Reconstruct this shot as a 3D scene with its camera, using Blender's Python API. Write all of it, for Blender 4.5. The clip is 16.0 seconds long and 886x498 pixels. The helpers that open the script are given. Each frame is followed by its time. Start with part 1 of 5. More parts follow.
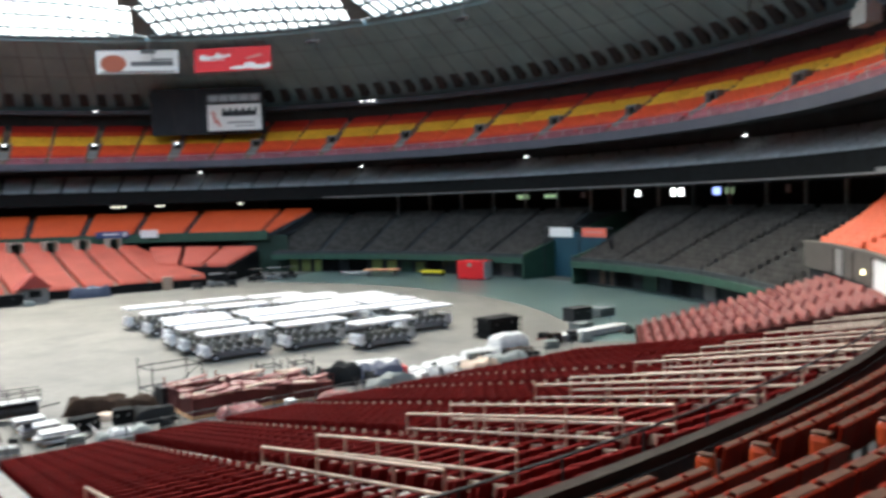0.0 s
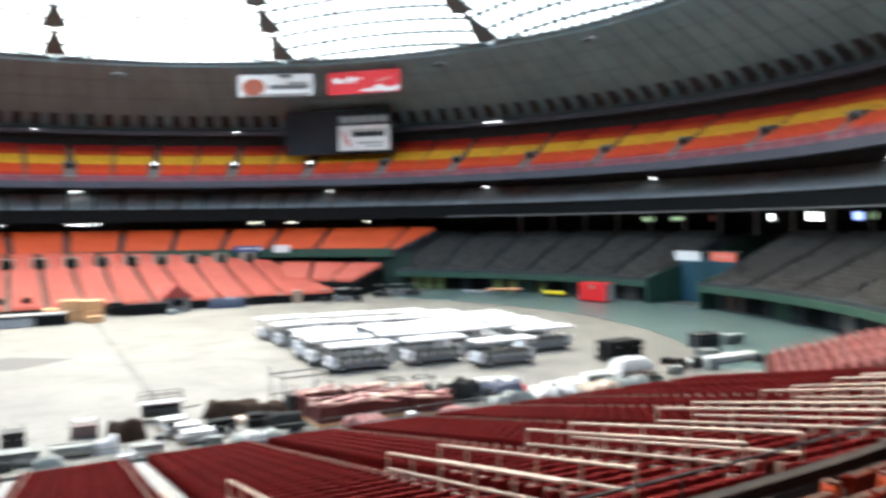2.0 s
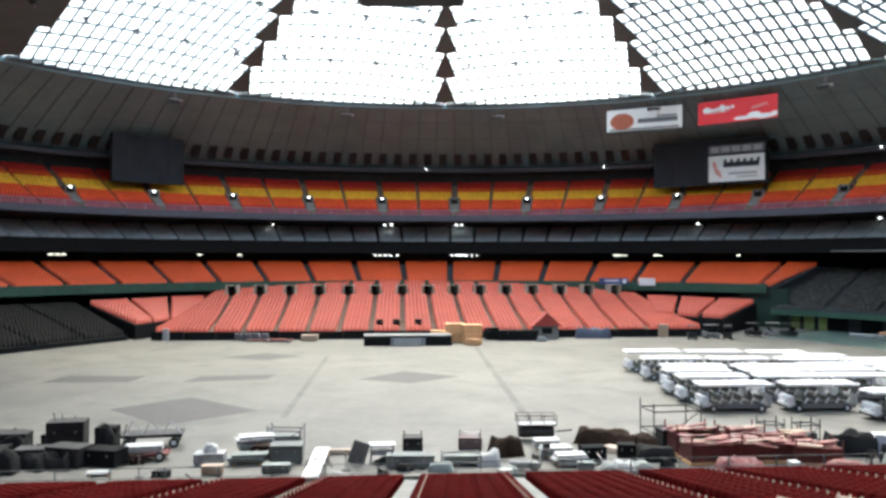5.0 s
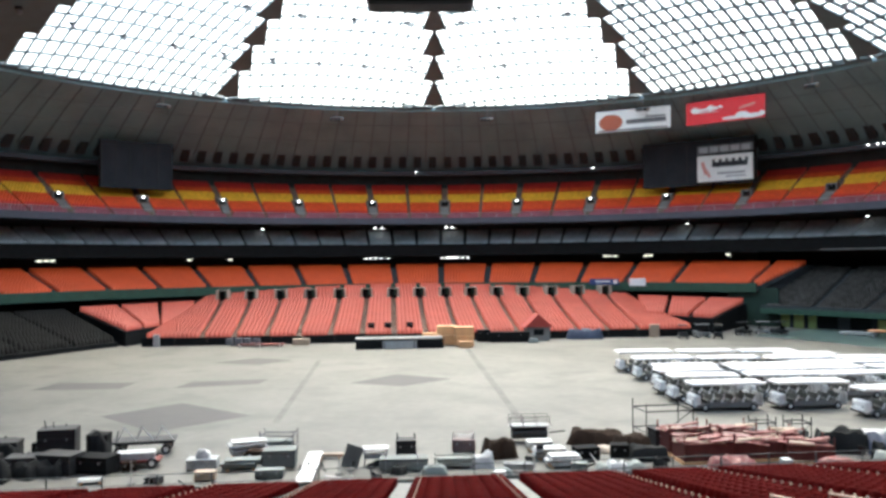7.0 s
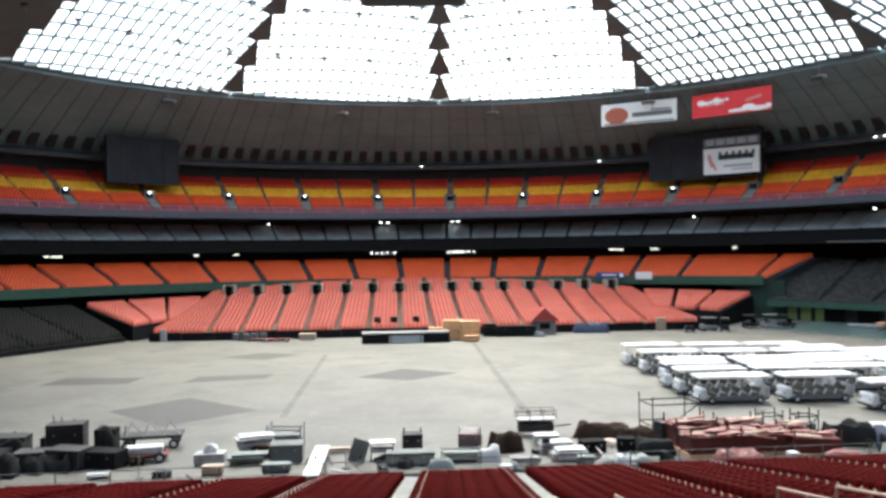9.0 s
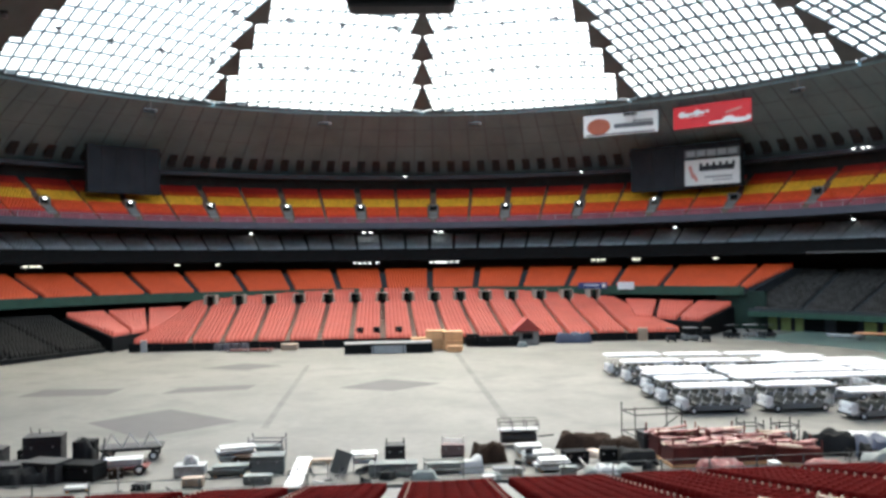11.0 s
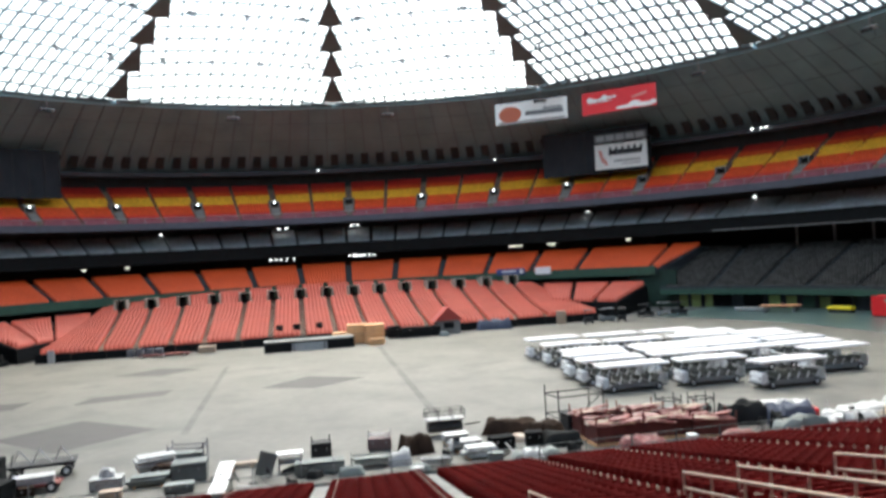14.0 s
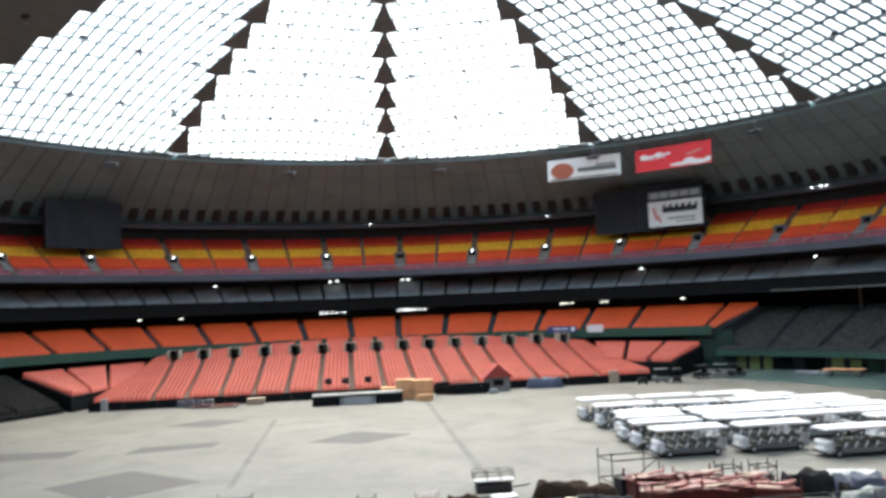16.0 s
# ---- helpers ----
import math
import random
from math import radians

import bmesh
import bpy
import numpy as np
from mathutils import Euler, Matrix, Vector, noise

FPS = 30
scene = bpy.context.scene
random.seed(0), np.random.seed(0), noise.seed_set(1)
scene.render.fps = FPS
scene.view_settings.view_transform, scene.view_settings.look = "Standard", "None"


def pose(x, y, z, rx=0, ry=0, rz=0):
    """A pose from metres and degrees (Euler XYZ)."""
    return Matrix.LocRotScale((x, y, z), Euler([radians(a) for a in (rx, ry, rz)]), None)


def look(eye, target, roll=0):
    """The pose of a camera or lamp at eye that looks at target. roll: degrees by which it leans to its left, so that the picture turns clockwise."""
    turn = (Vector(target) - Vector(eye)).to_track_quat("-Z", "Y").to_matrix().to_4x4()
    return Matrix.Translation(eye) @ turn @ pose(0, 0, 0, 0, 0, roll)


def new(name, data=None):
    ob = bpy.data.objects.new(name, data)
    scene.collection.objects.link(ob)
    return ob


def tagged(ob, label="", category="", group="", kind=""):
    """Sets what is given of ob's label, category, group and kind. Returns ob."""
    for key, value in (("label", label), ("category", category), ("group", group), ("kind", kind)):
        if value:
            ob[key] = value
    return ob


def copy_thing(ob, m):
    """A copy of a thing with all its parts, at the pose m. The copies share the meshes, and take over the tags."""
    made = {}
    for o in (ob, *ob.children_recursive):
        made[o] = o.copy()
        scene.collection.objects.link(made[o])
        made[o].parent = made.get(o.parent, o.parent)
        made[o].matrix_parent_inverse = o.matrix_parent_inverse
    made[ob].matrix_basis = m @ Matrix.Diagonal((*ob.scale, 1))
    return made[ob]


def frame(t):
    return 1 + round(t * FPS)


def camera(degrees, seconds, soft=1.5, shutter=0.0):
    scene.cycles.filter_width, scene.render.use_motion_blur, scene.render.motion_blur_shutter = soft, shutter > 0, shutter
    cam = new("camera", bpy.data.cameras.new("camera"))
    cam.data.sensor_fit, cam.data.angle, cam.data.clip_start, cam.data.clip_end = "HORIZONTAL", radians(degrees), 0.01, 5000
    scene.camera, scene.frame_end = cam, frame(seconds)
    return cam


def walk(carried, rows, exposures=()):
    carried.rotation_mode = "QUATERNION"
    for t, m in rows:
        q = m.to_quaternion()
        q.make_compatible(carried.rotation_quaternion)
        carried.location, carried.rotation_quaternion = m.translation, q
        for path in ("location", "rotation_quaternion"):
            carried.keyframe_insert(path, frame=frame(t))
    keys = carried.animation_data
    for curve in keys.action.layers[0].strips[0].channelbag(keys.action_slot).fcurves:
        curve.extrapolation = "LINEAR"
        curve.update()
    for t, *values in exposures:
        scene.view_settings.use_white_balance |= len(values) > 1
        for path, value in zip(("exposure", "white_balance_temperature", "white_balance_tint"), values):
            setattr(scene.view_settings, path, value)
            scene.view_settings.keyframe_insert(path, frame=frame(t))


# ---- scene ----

# ---------------------------------------------------------------- camera
# The dome's centre is the origin, the arena floor is z = 0.
EYE = (0.0, -82.6, 11.1)
cam = camera(56.67, 16.0, soft=3.1, shutter=0.6)
# seconds, steps right and ahead of the standing place, yaw, pitch, lean to the right
ROWS = [
    (0.0, 1.20, 1.22, -32.747, -3.331, 1.702),
    (0.5, 1.22, 1.20, -37.343, -2.769, 1.534),
    (1.0, 1.21, 1.20, -37.972, -2.463, 1.616),
    (1.5, 1.20, 1.14, -34.291, -1.827, 1.624),
    (2.0, 0.798, 0.674, -24.328, -1.763, 0.773),
    (2.5, 0.351, 0.207, -11.160, -0.375, -0.366),
    (3.0, 0.030, 0.018, -4.572, 0.154, -0.869),
    (3.5, 0.020, 0.000, -2.096, 0.751, -1.239),
    (4.0, 0.020, 0.007, 0.306, 0.495, -0.313),
    (6.5, -0.021, 0.012, 0.178, 0.982, 0.386),
    (7.0, -0.030, -0.007, -0.159, 0.839, 0.569),
    (7.5, -0.025, 0.006, 0.232, 1.017, 0.619),
    (8.0, -0.025, -0.011, 0.727, 0.971, 0.487),
    (8.5, -0.015, -0.020, 0.599, 0.898, 0.875),
    (9.0, -0.006, -0.007, 0.265, 0.442, 0.812),
    (11.5, -0.018, 0.012, -1.449, 1.208, 0.928),
    (12.0, -0.011, 0.017, -2.037, 1.139, 1.088),
    (12.5, 0.000, 0.020, -2.261, 0.788, 1.094),
    (13.0, -0.020, 0.021, -1.926, 1.230, 1.292),
    (13.5, -0.010, 0.077, -4.632, -0.563, 1.913),
    (14.0, -0.050, 0.339, -6.655, 0.326, 3.296),
    (14.5, -0.045, 0.700, -5.512, 3.885, 2.843),
    (15.0, -0.055, 0.833, -6.004, 4.110, 2.834),
    (15.5, -0.045, 0.868, -5.668, 5.967, 2.825),
    (16.0, -0.051, 0.848, -3.331, 4.355, 2.322),
]


def eye_pose(x, y, yaw, pitch, lean):
    m = pose(EYE[0] + x, EYE[1] + y, EYE[2], 0, 0, yaw) @ pose(0, 0, 0, 90 + pitch, 0, 0)
    return m @ pose(0, 0, 0, 0, 0, -lean)


walk(cam, [(t, eye_pose(x, y, yaw, pitch, lean)) for t, x, y, yaw, pitch, lean in ROWS],
     exposures=[(0.0, 2.3, 5900, 2), (0.5, 2.42, 5900, 2), (1.0, 2.45, 5900, 2), (1.5, 2.55, 5900, 2), (2.0, 2.8, 5900, 2), (2.5, 2.65, 5900, 2), (3.2, 2.35, 5900, 2), (4.0, 2.33, 5900, 2), (13.0, 2.28, 5900, 2), (14.0, 2.12, 5900, 2), (15.0, 2.3, 5900, 2), (16.0, 2.25, 5900, 2)])

# ---------------------------------------------------------------- world, sun
SUN_AZ, SUN_EL = 6.0, 58.0          # degrees from +y to the right, degrees up
world = bpy.data.worlds.new("overcast sky")
scene.world = world
world.use_nodes = True
wn = world.node_tree.nodes
sky = wn.new("ShaderNodeTexSky")
sky.sky_type = "NISHITA"
sky.sun_disc = False
sky.sun_elevation = radians(SUN_EL)
sky.sun_rotation = radians(SUN_AZ)
sky.dust_density = 8.0
sky.air_density = 1.4
world.node_tree.links.new(sky.outputs[0], wn["Background"].inputs[0])
wn["Background"].inputs[1].default_value = 0.15
sun = new("sun", bpy.data.lights.new("sun", "SUN"))
sun.data.energy = 0.08
sun.data.use_shadow = True
sun.data.angle = radians(25)
sun.data.color = (1.0, 0.985, 0.96)
sv = Vector((math.sin(radians(SUN_AZ)) * math.cos(radians(SUN_EL)), math.cos(radians(SUN_AZ)) * math.cos(radians(SUN_EL)), math.sin(radians(SUN_EL))))
sun.matrix_world = look(sv * 300, (0, 0, 0))

# the sky's light through the milky roof panels
dome_light = new("skylight_glow", bpy.data.lights.new("skylight_glow", "AREA"))
dome_light.data.shape = "DISK"
dome_light.data.size = 108.0
dome_light.data.energy = 1.75e4
dome_light.data.color = (1.0, 0.985, 0.96)
dome_light.matrix_world = pose(5, 23, 60)

# ---------------------------------------------------------------- materials
MATS = {}


def mat(name, color, rough=0.7, vary=0.25, scale=1.5, fine=18.0, bump=0.15, metal=0.0, emit=0.0, island=0.0, rand=0.0, spec=0.4, wear=None, wear_amount=0.0):
    """A surface with broad stains, fine grain and relief; island and rand vary it from piece to piece."""
    if name in MATS:
        return MATS[name]
    m = bpy.data.materials.new(name)
    m.use_nodes = True
    nt, nd, ln = m.node_tree, m.node_tree.nodes, m.node_tree.links
    bsdf = nd["Principled BSDF"]
    bsdf.inputs["Roughness"].default_value = rough
    bsdf.inputs["Metallic"].default_value = metal
    bsdf.inputs["Specular IOR Level"].default_value = spec
    co = nd.new("ShaderNodeTexCoord")
    big = nd.new("ShaderNodeTexNoise")
    big.inputs["Scale"].default_value = scale
    big.inputs["Detail"].default_value = 5
    big.inputs["Roughness"].default_value = 0.6
    small = nd.new("ShaderNodeTexNoise")
    small.inputs["Scale"].default_value = fine
    small.inputs["Detail"].default_value = 4
    for n in (big, small):
        ln.new(co.outputs["Object"], n.inputs["Vector"])
    add = nd.new("ShaderNodeMath")
    add.operation = "MULTIPLY_ADD"
    ln.new(small.outputs[0], add.inputs[0])
    add.inputs[1].default_value = 0.5
    ln.new(big.outputs[0], add.inputs[2])
    ramp = nd.new("ShaderNodeMapRange")
    ramp.inputs["From Min"].default_value = 0.45
    ramp.inputs["From Max"].default_value = 1.05
    ramp.inputs["To Min"].default_value = 1 - vary
    ramp.inputs["To Max"].default_value = 1 + vary
    ln.new(add.outputs[0], ramp.inputs["Value"])
    last = ramp.outputs[0]
    for amount, kind, out in ((island, "ShaderNodeNewGeometry", "Random Per Island"), (rand, "ShaderNodeObjectInfo", "Random")):
        if amount:
            g = nd.new(kind)
            mr = nd.new("ShaderNodeMapRange")
            mr.inputs["To Min"].default_value = 1 - amount
            mr.inputs["To Max"].default_value = 1 + amount
            ln.new(g.outputs[out], mr.inputs["Value"])
            mu = nd.new("ShaderNodeMath")
            mu.operation = "MULTIPLY"
            ln.new(last, mu.inputs[0])
            ln.new(mr.outputs[0], mu.inputs[1])
            last = mu.outputs[0]
    mul = nd.new("ShaderNodeVectorMath")
    mul.operation = "SCALE"
    mul.inputs[0].default_value = color
    ln.new(last, mul.inputs["Scale"])
    final = mul.outputs[0]
    if wear:
        wn_ = nd.new("ShaderNodeTexNoise")
        wn_.inputs["Scale"].default_value = scale * 2.7
        wn_.inputs["Detail"].default_value = 6
        ln.new(co.outputs["Object"], wn_.inputs["Vector"])
        wr = nd.new("ShaderNodeMapRange")
        wr.inputs["From Min"].default_value = 0.52
        wr.inputs["From Max"].default_value = 0.66
        wr.inputs["To Max"].default_value = wear_amount
        ln.new(wn_.outputs[0], wr.inputs["Value"])
        mx = nd.new("ShaderNodeMix")
        mx.data_type = "RGBA"
        ln.new(wr.outputs[0], mx.inputs["Factor"])
        ln.new(final, mx.inputs["A"])
        mx.inputs["B"].default_value = (*wear, 1)
        final = mx.outputs["Result"]
    ln.new(final, bsdf.inputs["Base Color"])
    if bump:
        bp = nd.new("ShaderNodeBump")
        bp.inputs["Strength"].default_value = bump
        bp.inputs["Distance"].default_value = 0.02
        ln.new(add.outputs[0], bp.inputs["Height"])
        ln.new(bp.outputs[0], bsdf.inputs["Normal"])
    if emit:
        bsdf.inputs["Emission Color"].default_value = (*color, 1)
        bsdf.inputs["Emission Strength"].default_value = emit
    MATS[name] = m
    return m


CONCRETE_FLOOR = mat("arena floor concrete", (0.110, 0.106, 0.091), 0.55, 0.40, 0.09, 1.4, 0.05, spec=0.35, wear=(0.074, 0.071, 0.062), wear_amount=0.9)
FLOOR_PATCH = mat("grey floor cover", (0.054, 0.052, 0.048), 0.7, 0.2, 0.5, 6.0, 0.1)
FLOOR_JOINT = mat("worn floor joint", (0.096, 0.092, 0.083), 0.7, 0.6, 0.35, 5.0, 0.1)
FLOOR_GREEN = mat("painted outfield floor", (0.080, 0.118, 0.108), 0.28, 0.2, 0.12, 2.0, 0.05)
CONCRETE = mat("grey concrete", (0.20, 0.193, 0.18), 0.85, 0.2, 0.7, 9.0, 0.25, wear=(0.18, 0.17, 0.16), wear_amount=0.5)
CONCRETE_DARK = mat("plain dark concrete", (0.052, 0.057, 0.060), 0.9, 0.25, 0.6, 8.0, 0.2, spec=0.05)
FASCIA = mat("grey blue fascia", (0.062, 0.065, 0.082), 0.6, 0.15, 0.8, 10.0, 0.1)
GREEN_RAIL = mat("green painted fascia", (0.028, 0.072, 0.046), 0.6, 0.25, 0.8, 8.0, 0.1)
# Also the colour of deep shade on the side stand and in portals.
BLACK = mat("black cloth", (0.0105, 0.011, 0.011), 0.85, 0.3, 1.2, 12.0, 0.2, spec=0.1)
ROOF_SOLID = mat("brown grey acoustic roof", (0.24, 0.36, 0.40), 0.9, 0.2, 0.15, 3.0, 0.2)
BRACKET_PAINT = mat("dark bracket paint", (0.035, 0.037, 0.04), 0.8, 0.2, 0.8, 8.0, 0.1)
PORTAL_WALL = mat("cream portal wall", (0.42, 0.37, 0.29), 0.8, 0.15, 1.0, 9.0, 0.1)
FENCE_PAINT = mat("dull grey green fence paint", (0.12, 0.135, 0.125), 0.7, 0.25, 1.5, 12.0, 0.1)
AISLE = mat("brown trodden concrete", (0.15, 0.105, 0.078), 0.9, 0.25, 0.6, 9.0, 0.25)
ROOF_BAR = mat("dark roof purlins", (0.15, 0.19, 0.20), 0.8, 0.15, 0.4, 6.0, 0.1)
RED_SEAT = mat("faded red seats", (0.40, 0.063, 0.033), 0.5, 0.14, 0.22, 2.0, 0.1, island=0.03)
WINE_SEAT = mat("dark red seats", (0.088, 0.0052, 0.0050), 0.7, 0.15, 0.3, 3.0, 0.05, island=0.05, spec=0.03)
PINK_SEAT = mat("bleached red seats", (0.135, 0.019, 0.0145), 0.5, 0.15, 0.3, 3.0, 0.1, island=0.2)
ORANGE_SEAT = mat("orange seats", (0.46, 0.055, 0.007), 0.5, 0.14, 0.22, 2.0, 0.1, island=0.05)
ROW_END = mat("orange end panel", (0.46, 0.062, 0.014), 0.3, 0.2, 2.0, 20.0, 0.1, rand=0.2)
# Same seats as ORANGE_SEAT; the overhang's shade is put into this colour.
NEAR_SEAT = mat("worn orange seat toned for shade", (0.125, 0.0105, 0.0038), 0.42, 0.2, 2.2, 22.0, 0.15, rand=0.2, spec=0.03, wear=(0.17, 0.035, 0.015), wear_amount=0.3)
SEAT_TOP = mat("dusty seat edge", (0.064, 0.035, 0.025), 0.8, 0.3, 3.0, 25.0, 0.2, spec=0.1)
UP_RED = mat("upper deck red", (0.40, 0.019, 0.016), 0.5, 0.12, 0.25, 3.0, 0.1, island=0.12)
UP_ORANGE = mat("upper deck orange", (0.58, 0.062, 0.012), 0.5, 0.12, 0.25, 3.0, 0.1, island=0.12)
UP_YELLOW = mat("upper deck yellow", (0.74, 0.38, 0.025), 0.5, 0.12, 0.25, 3.0, 0.1, island=0.12)
GREY_SEAT = mat("grey loge seats", (0.46, 0.49, 0.51), 0.55, 0.12, 0.3, 3.0, 0.1, island=0.12)
# The bleachers' unlit look is put into this dark brown.
DARK_SEAT = mat("bleacher seats darkened as unlit", (0.036, 0.034, 0.031), 0.75, 0.2, 0.3, 3.0, 0.1, island=0.3, spec=0.06)
WHITE_PAINT = mat("white paint", (0.78, 0.78, 0.77), 0.4, 0.06, 1.5, 14.0, 0.05)
RAIL_PAINT = mat("cream pink handrail paint", (0.38, 0.29, 0.22), 0.45, 0.12, 2.0, 20.0, 0.05)
CREAM_RAIL = mat("cream railing paint", (0.36, 0.275, 0.20), 0.45, 0.12, 2.0, 20.0, 0.05)
STEEL = mat("dull steel", (0.33, 0.33, 0.34), 0.4, 0.15, 2.0, 20.0, 0.05, metal=0.7)
LAMP_GLOW = mat("lamp glass", (1.0, 0.97, 0.9), 0.4, 0.0, 1.0, 5.0, 0.0, emit=1.3)
GREEN_GLOW = mat("greenish tube light", (0.60, 0.80, 0.45), 0.4, 0.0, 1.0, 5.0, 0.0, emit=0.10)
BLUE_GLOW = mat("blue lit pane", (0.35, 0.42, 1.0), 0.4, 0.0, 1.0, 5.0, 0.0, emit=0.5)

# ---------------------------------------------------------------- mesh helpers


def finish(name, verts, faces, mats, idx=None, smooth=False):
    me = bpy.data.meshes.new(name)
    me.from_pydata([tuple(v) for v in verts], [], [tuple(f) for f in faces])
    for m in (mats if isinstance(mats, (list, tuple)) else [mats]):
        me.materials.append(m)
    if idx is not None:
        me.polygons.foreach_set("material_index", np.asarray(idx, dtype=np.int32))
    if smooth:
        me.polygons.foreach_set("use_smooth", np.ones(len(me.polygons), dtype=bool))
    me.update()
    return me


def ob_of(name, me, parent=None, m=None, label=""):
    ob = new(name, me)
    if parent is not None:
        ob.parent = parent
    if m is not None:
        ob.matrix_basis = m
    if label:
        ob["label"] = label
    return ob


def part(name, bm, material, parent, label=""):
    me = bpy.data.meshes.new(name)
    bm.to_mesh(me)
    bm.free()
    me.materials.append(material)
    return ob_of(name, me, parent, None, label)


def box(bm, c, s, rz=0.0, bevel=0.0, rx=0.0, ry=0.0):
    r = bmesh.ops.create_cube(bm, size=1.0)
    m = pose(*c, rx, ry, rz) @ Matrix.Diagonal((*s, 1))
    bmesh.ops.transform(bm, matrix=m, verts=r["verts"])
    if bevel:
        es = list({e for v in r["verts"] for e in v.link_edges})
        bmesh.ops.bevel(bm, geom=es, offset=bevel, segments=2, affect="EDGES", profile=0.5)
    return bm


def boxes(*items):
    bm = bmesh.new()
    for it in items:
        box(bm, *it)
    return bm


def tube(bm, a, b, r, n=8):
    a, b = Vector(a), Vector(b)
    d = b - a
    res = bmesh.ops.create_cone(bm, cap_ends=True, segments=n, radius1=r, radius2=r, depth=d.length)
    q = d.to_track_quat("Z", "Y").to_matrix().to_4x4()
    bmesh.ops.transform(bm, matrix=Matrix.Translation((a + b) / 2) @ q, verts=res["verts"])
    return bm


def tubes(*items):
    bm = bmesh.new()
    for it in items:
        tube(bm, *it)
    return bm


def thing(name, m, label, category, group="", kind=""):
    e = new(name)
    e.matrix_basis = m
    e.empty_display_size = 0.2
    return tagged(e, label, category, group, kind)


def polar(r, az, z=0.0):
    """A place at radius r and azimuth az (degrees, from +y towards +x)."""
    a = radians(az)
    return (r * math.sin(a), r * math.cos(a), z)


def ring(name, profile, az0, az1, material, step=1.5, kind="structure", category="", label="", close=False, parent=None, skew=(0.0, 0.0)):
    """A profile of (radius, height) points swept round the dome's axis; skew: degrees by which its two ends lean at the back row."""
    n = max(2, int(abs(az1 - az0) / step) + 1)
    azs = np.linspace(az0, az1, n)
    v, f, k = [], [], len(profile)
    for a in azs:
        q = (a - az0) / (az1 - az0)
        lean = skew[0] * (1 - q) + skew[1] * q
        v += [polar(r, a + lean * min(1.0, (r - 73.0) / 12.5), z) for r, z in profile]
    edges = k if close else k - 1
    for i in range(n - 1):
        for j in range(edges):
            j2 = (j + 1) % k
            f.append((i * k + j, (i + 1) * k + j, (i + 1) * k + j2, i * k + j2))
    if close:
        f.append(tuple(range(k)))
        f.append(tuple(reversed(range((n - 1) * k, n * k))))
    ob = ob_of(name, finish(name, v, f, material), parent)
    return tagged(ob, label, category, "", kind) if parent is None else ob


# ---------------------------------------------------------------- seats in bulk
# one folded stadium chair: a leaning back slab and a tipped-up pan, facing +y, width 1
def slab(y0, z0, y1, z1, t, w=0.92):
    d = np.array([y1 - y0, z1 - z0])
    nrm = np.array([-d[1], d[0]]) / np.hypot(*d) * t
    p = [(y0, z0), (y1, z1), (y1 + nrm[0], z1 + nrm[1]), (y0 + nrm[0], z0 + nrm[1])]
    return [(x, a, b) for x in (-w / 2, w / 2) for a, b in p]


SLAB_F = [(0, 1, 5, 4), (1, 2, 6, 5), (2, 3, 7, 6), (0, 3, 2, 1), (4, 5, 6, 7)]
CHAIR_V = np.array(slab(-0.16, 0.30, -0.30, 0.84, 0.05, 0.97) + slab(0.05, 0.36, -0.06, 0.76, 0.05, 0.92))
CHAIR_F = np.array(SLAB_F + [tuple(i + 8 for i in q) for q in SLAB_F])
PLAIN_V = np.array(slab(-0.05, 0.05, -0.28, 0.84, 0.22, 0.99))
PLAIN_F = np.array(SLAB_F)


def seat_block(name, places, facing, widths, mats, idx=None, plain=False, jitter=0.0, rng=None):
    """Many chairs in one mesh. places (n, 3) at the floor under each chair, facing (n,) radians of its look direction."""
    T, Q = (PLAIN_V, PLAIN_F) if plain else (CHAIR_V, CHAIR_F)
    n, k = len(places), len(T)
    P, a, w = np.asarray(places), np.asarray(facing), np.asarray(widths)
    x, y, z = T[:, 0][None] * w[:, None], np.repeat(T[:, 1][None], n, 0), np.repeat(T[:, 2][None], n, 0)
    if rng is not None and jitter:
        z = z + rng.normal(0, jitter, (n, 1)) * (T[:, 2] > 0.5)
        y = y + rng.normal(0, jitter * 1.5, (n, 1)) * (T[:, 2] > 0.5)
    s, c = np.sin(a)[:, None], np.cos(a)[:, None]
    V = np.stack([P[:, :1] + x * c + y * s, P[:, 1:2] - x * s + y * c, P[:, 2:] + z], -1).reshape(-1, 3)
    F = (Q[None] + (np.arange(n) * k)[:, None, None]).reshape(-1, 4)
    me = bpy.data.meshes.new(name)
    me.vertices.add(len(V))
    me.vertices.foreach_set("co", V.ravel())
    me.loops.add(F.size)
    me.loops.foreach_set("vertex_index", F.ravel().astype(np.int32))
    me.polygons.add(len(F))
    me.polygons.foreach_set("loop_start", np.arange(0, F.size, 4, dtype=np.int32))
    for m in mats:
        me.materials.append(m)
    if idx is not None:
        me.polygons.foreach_set("material_index", np.repeat(np.asarray(idx, dtype=np.int32), len(Q)))
    me.update(calc_edges=True)
    return new(name, me)


RNG = np.random.default_rng(7)


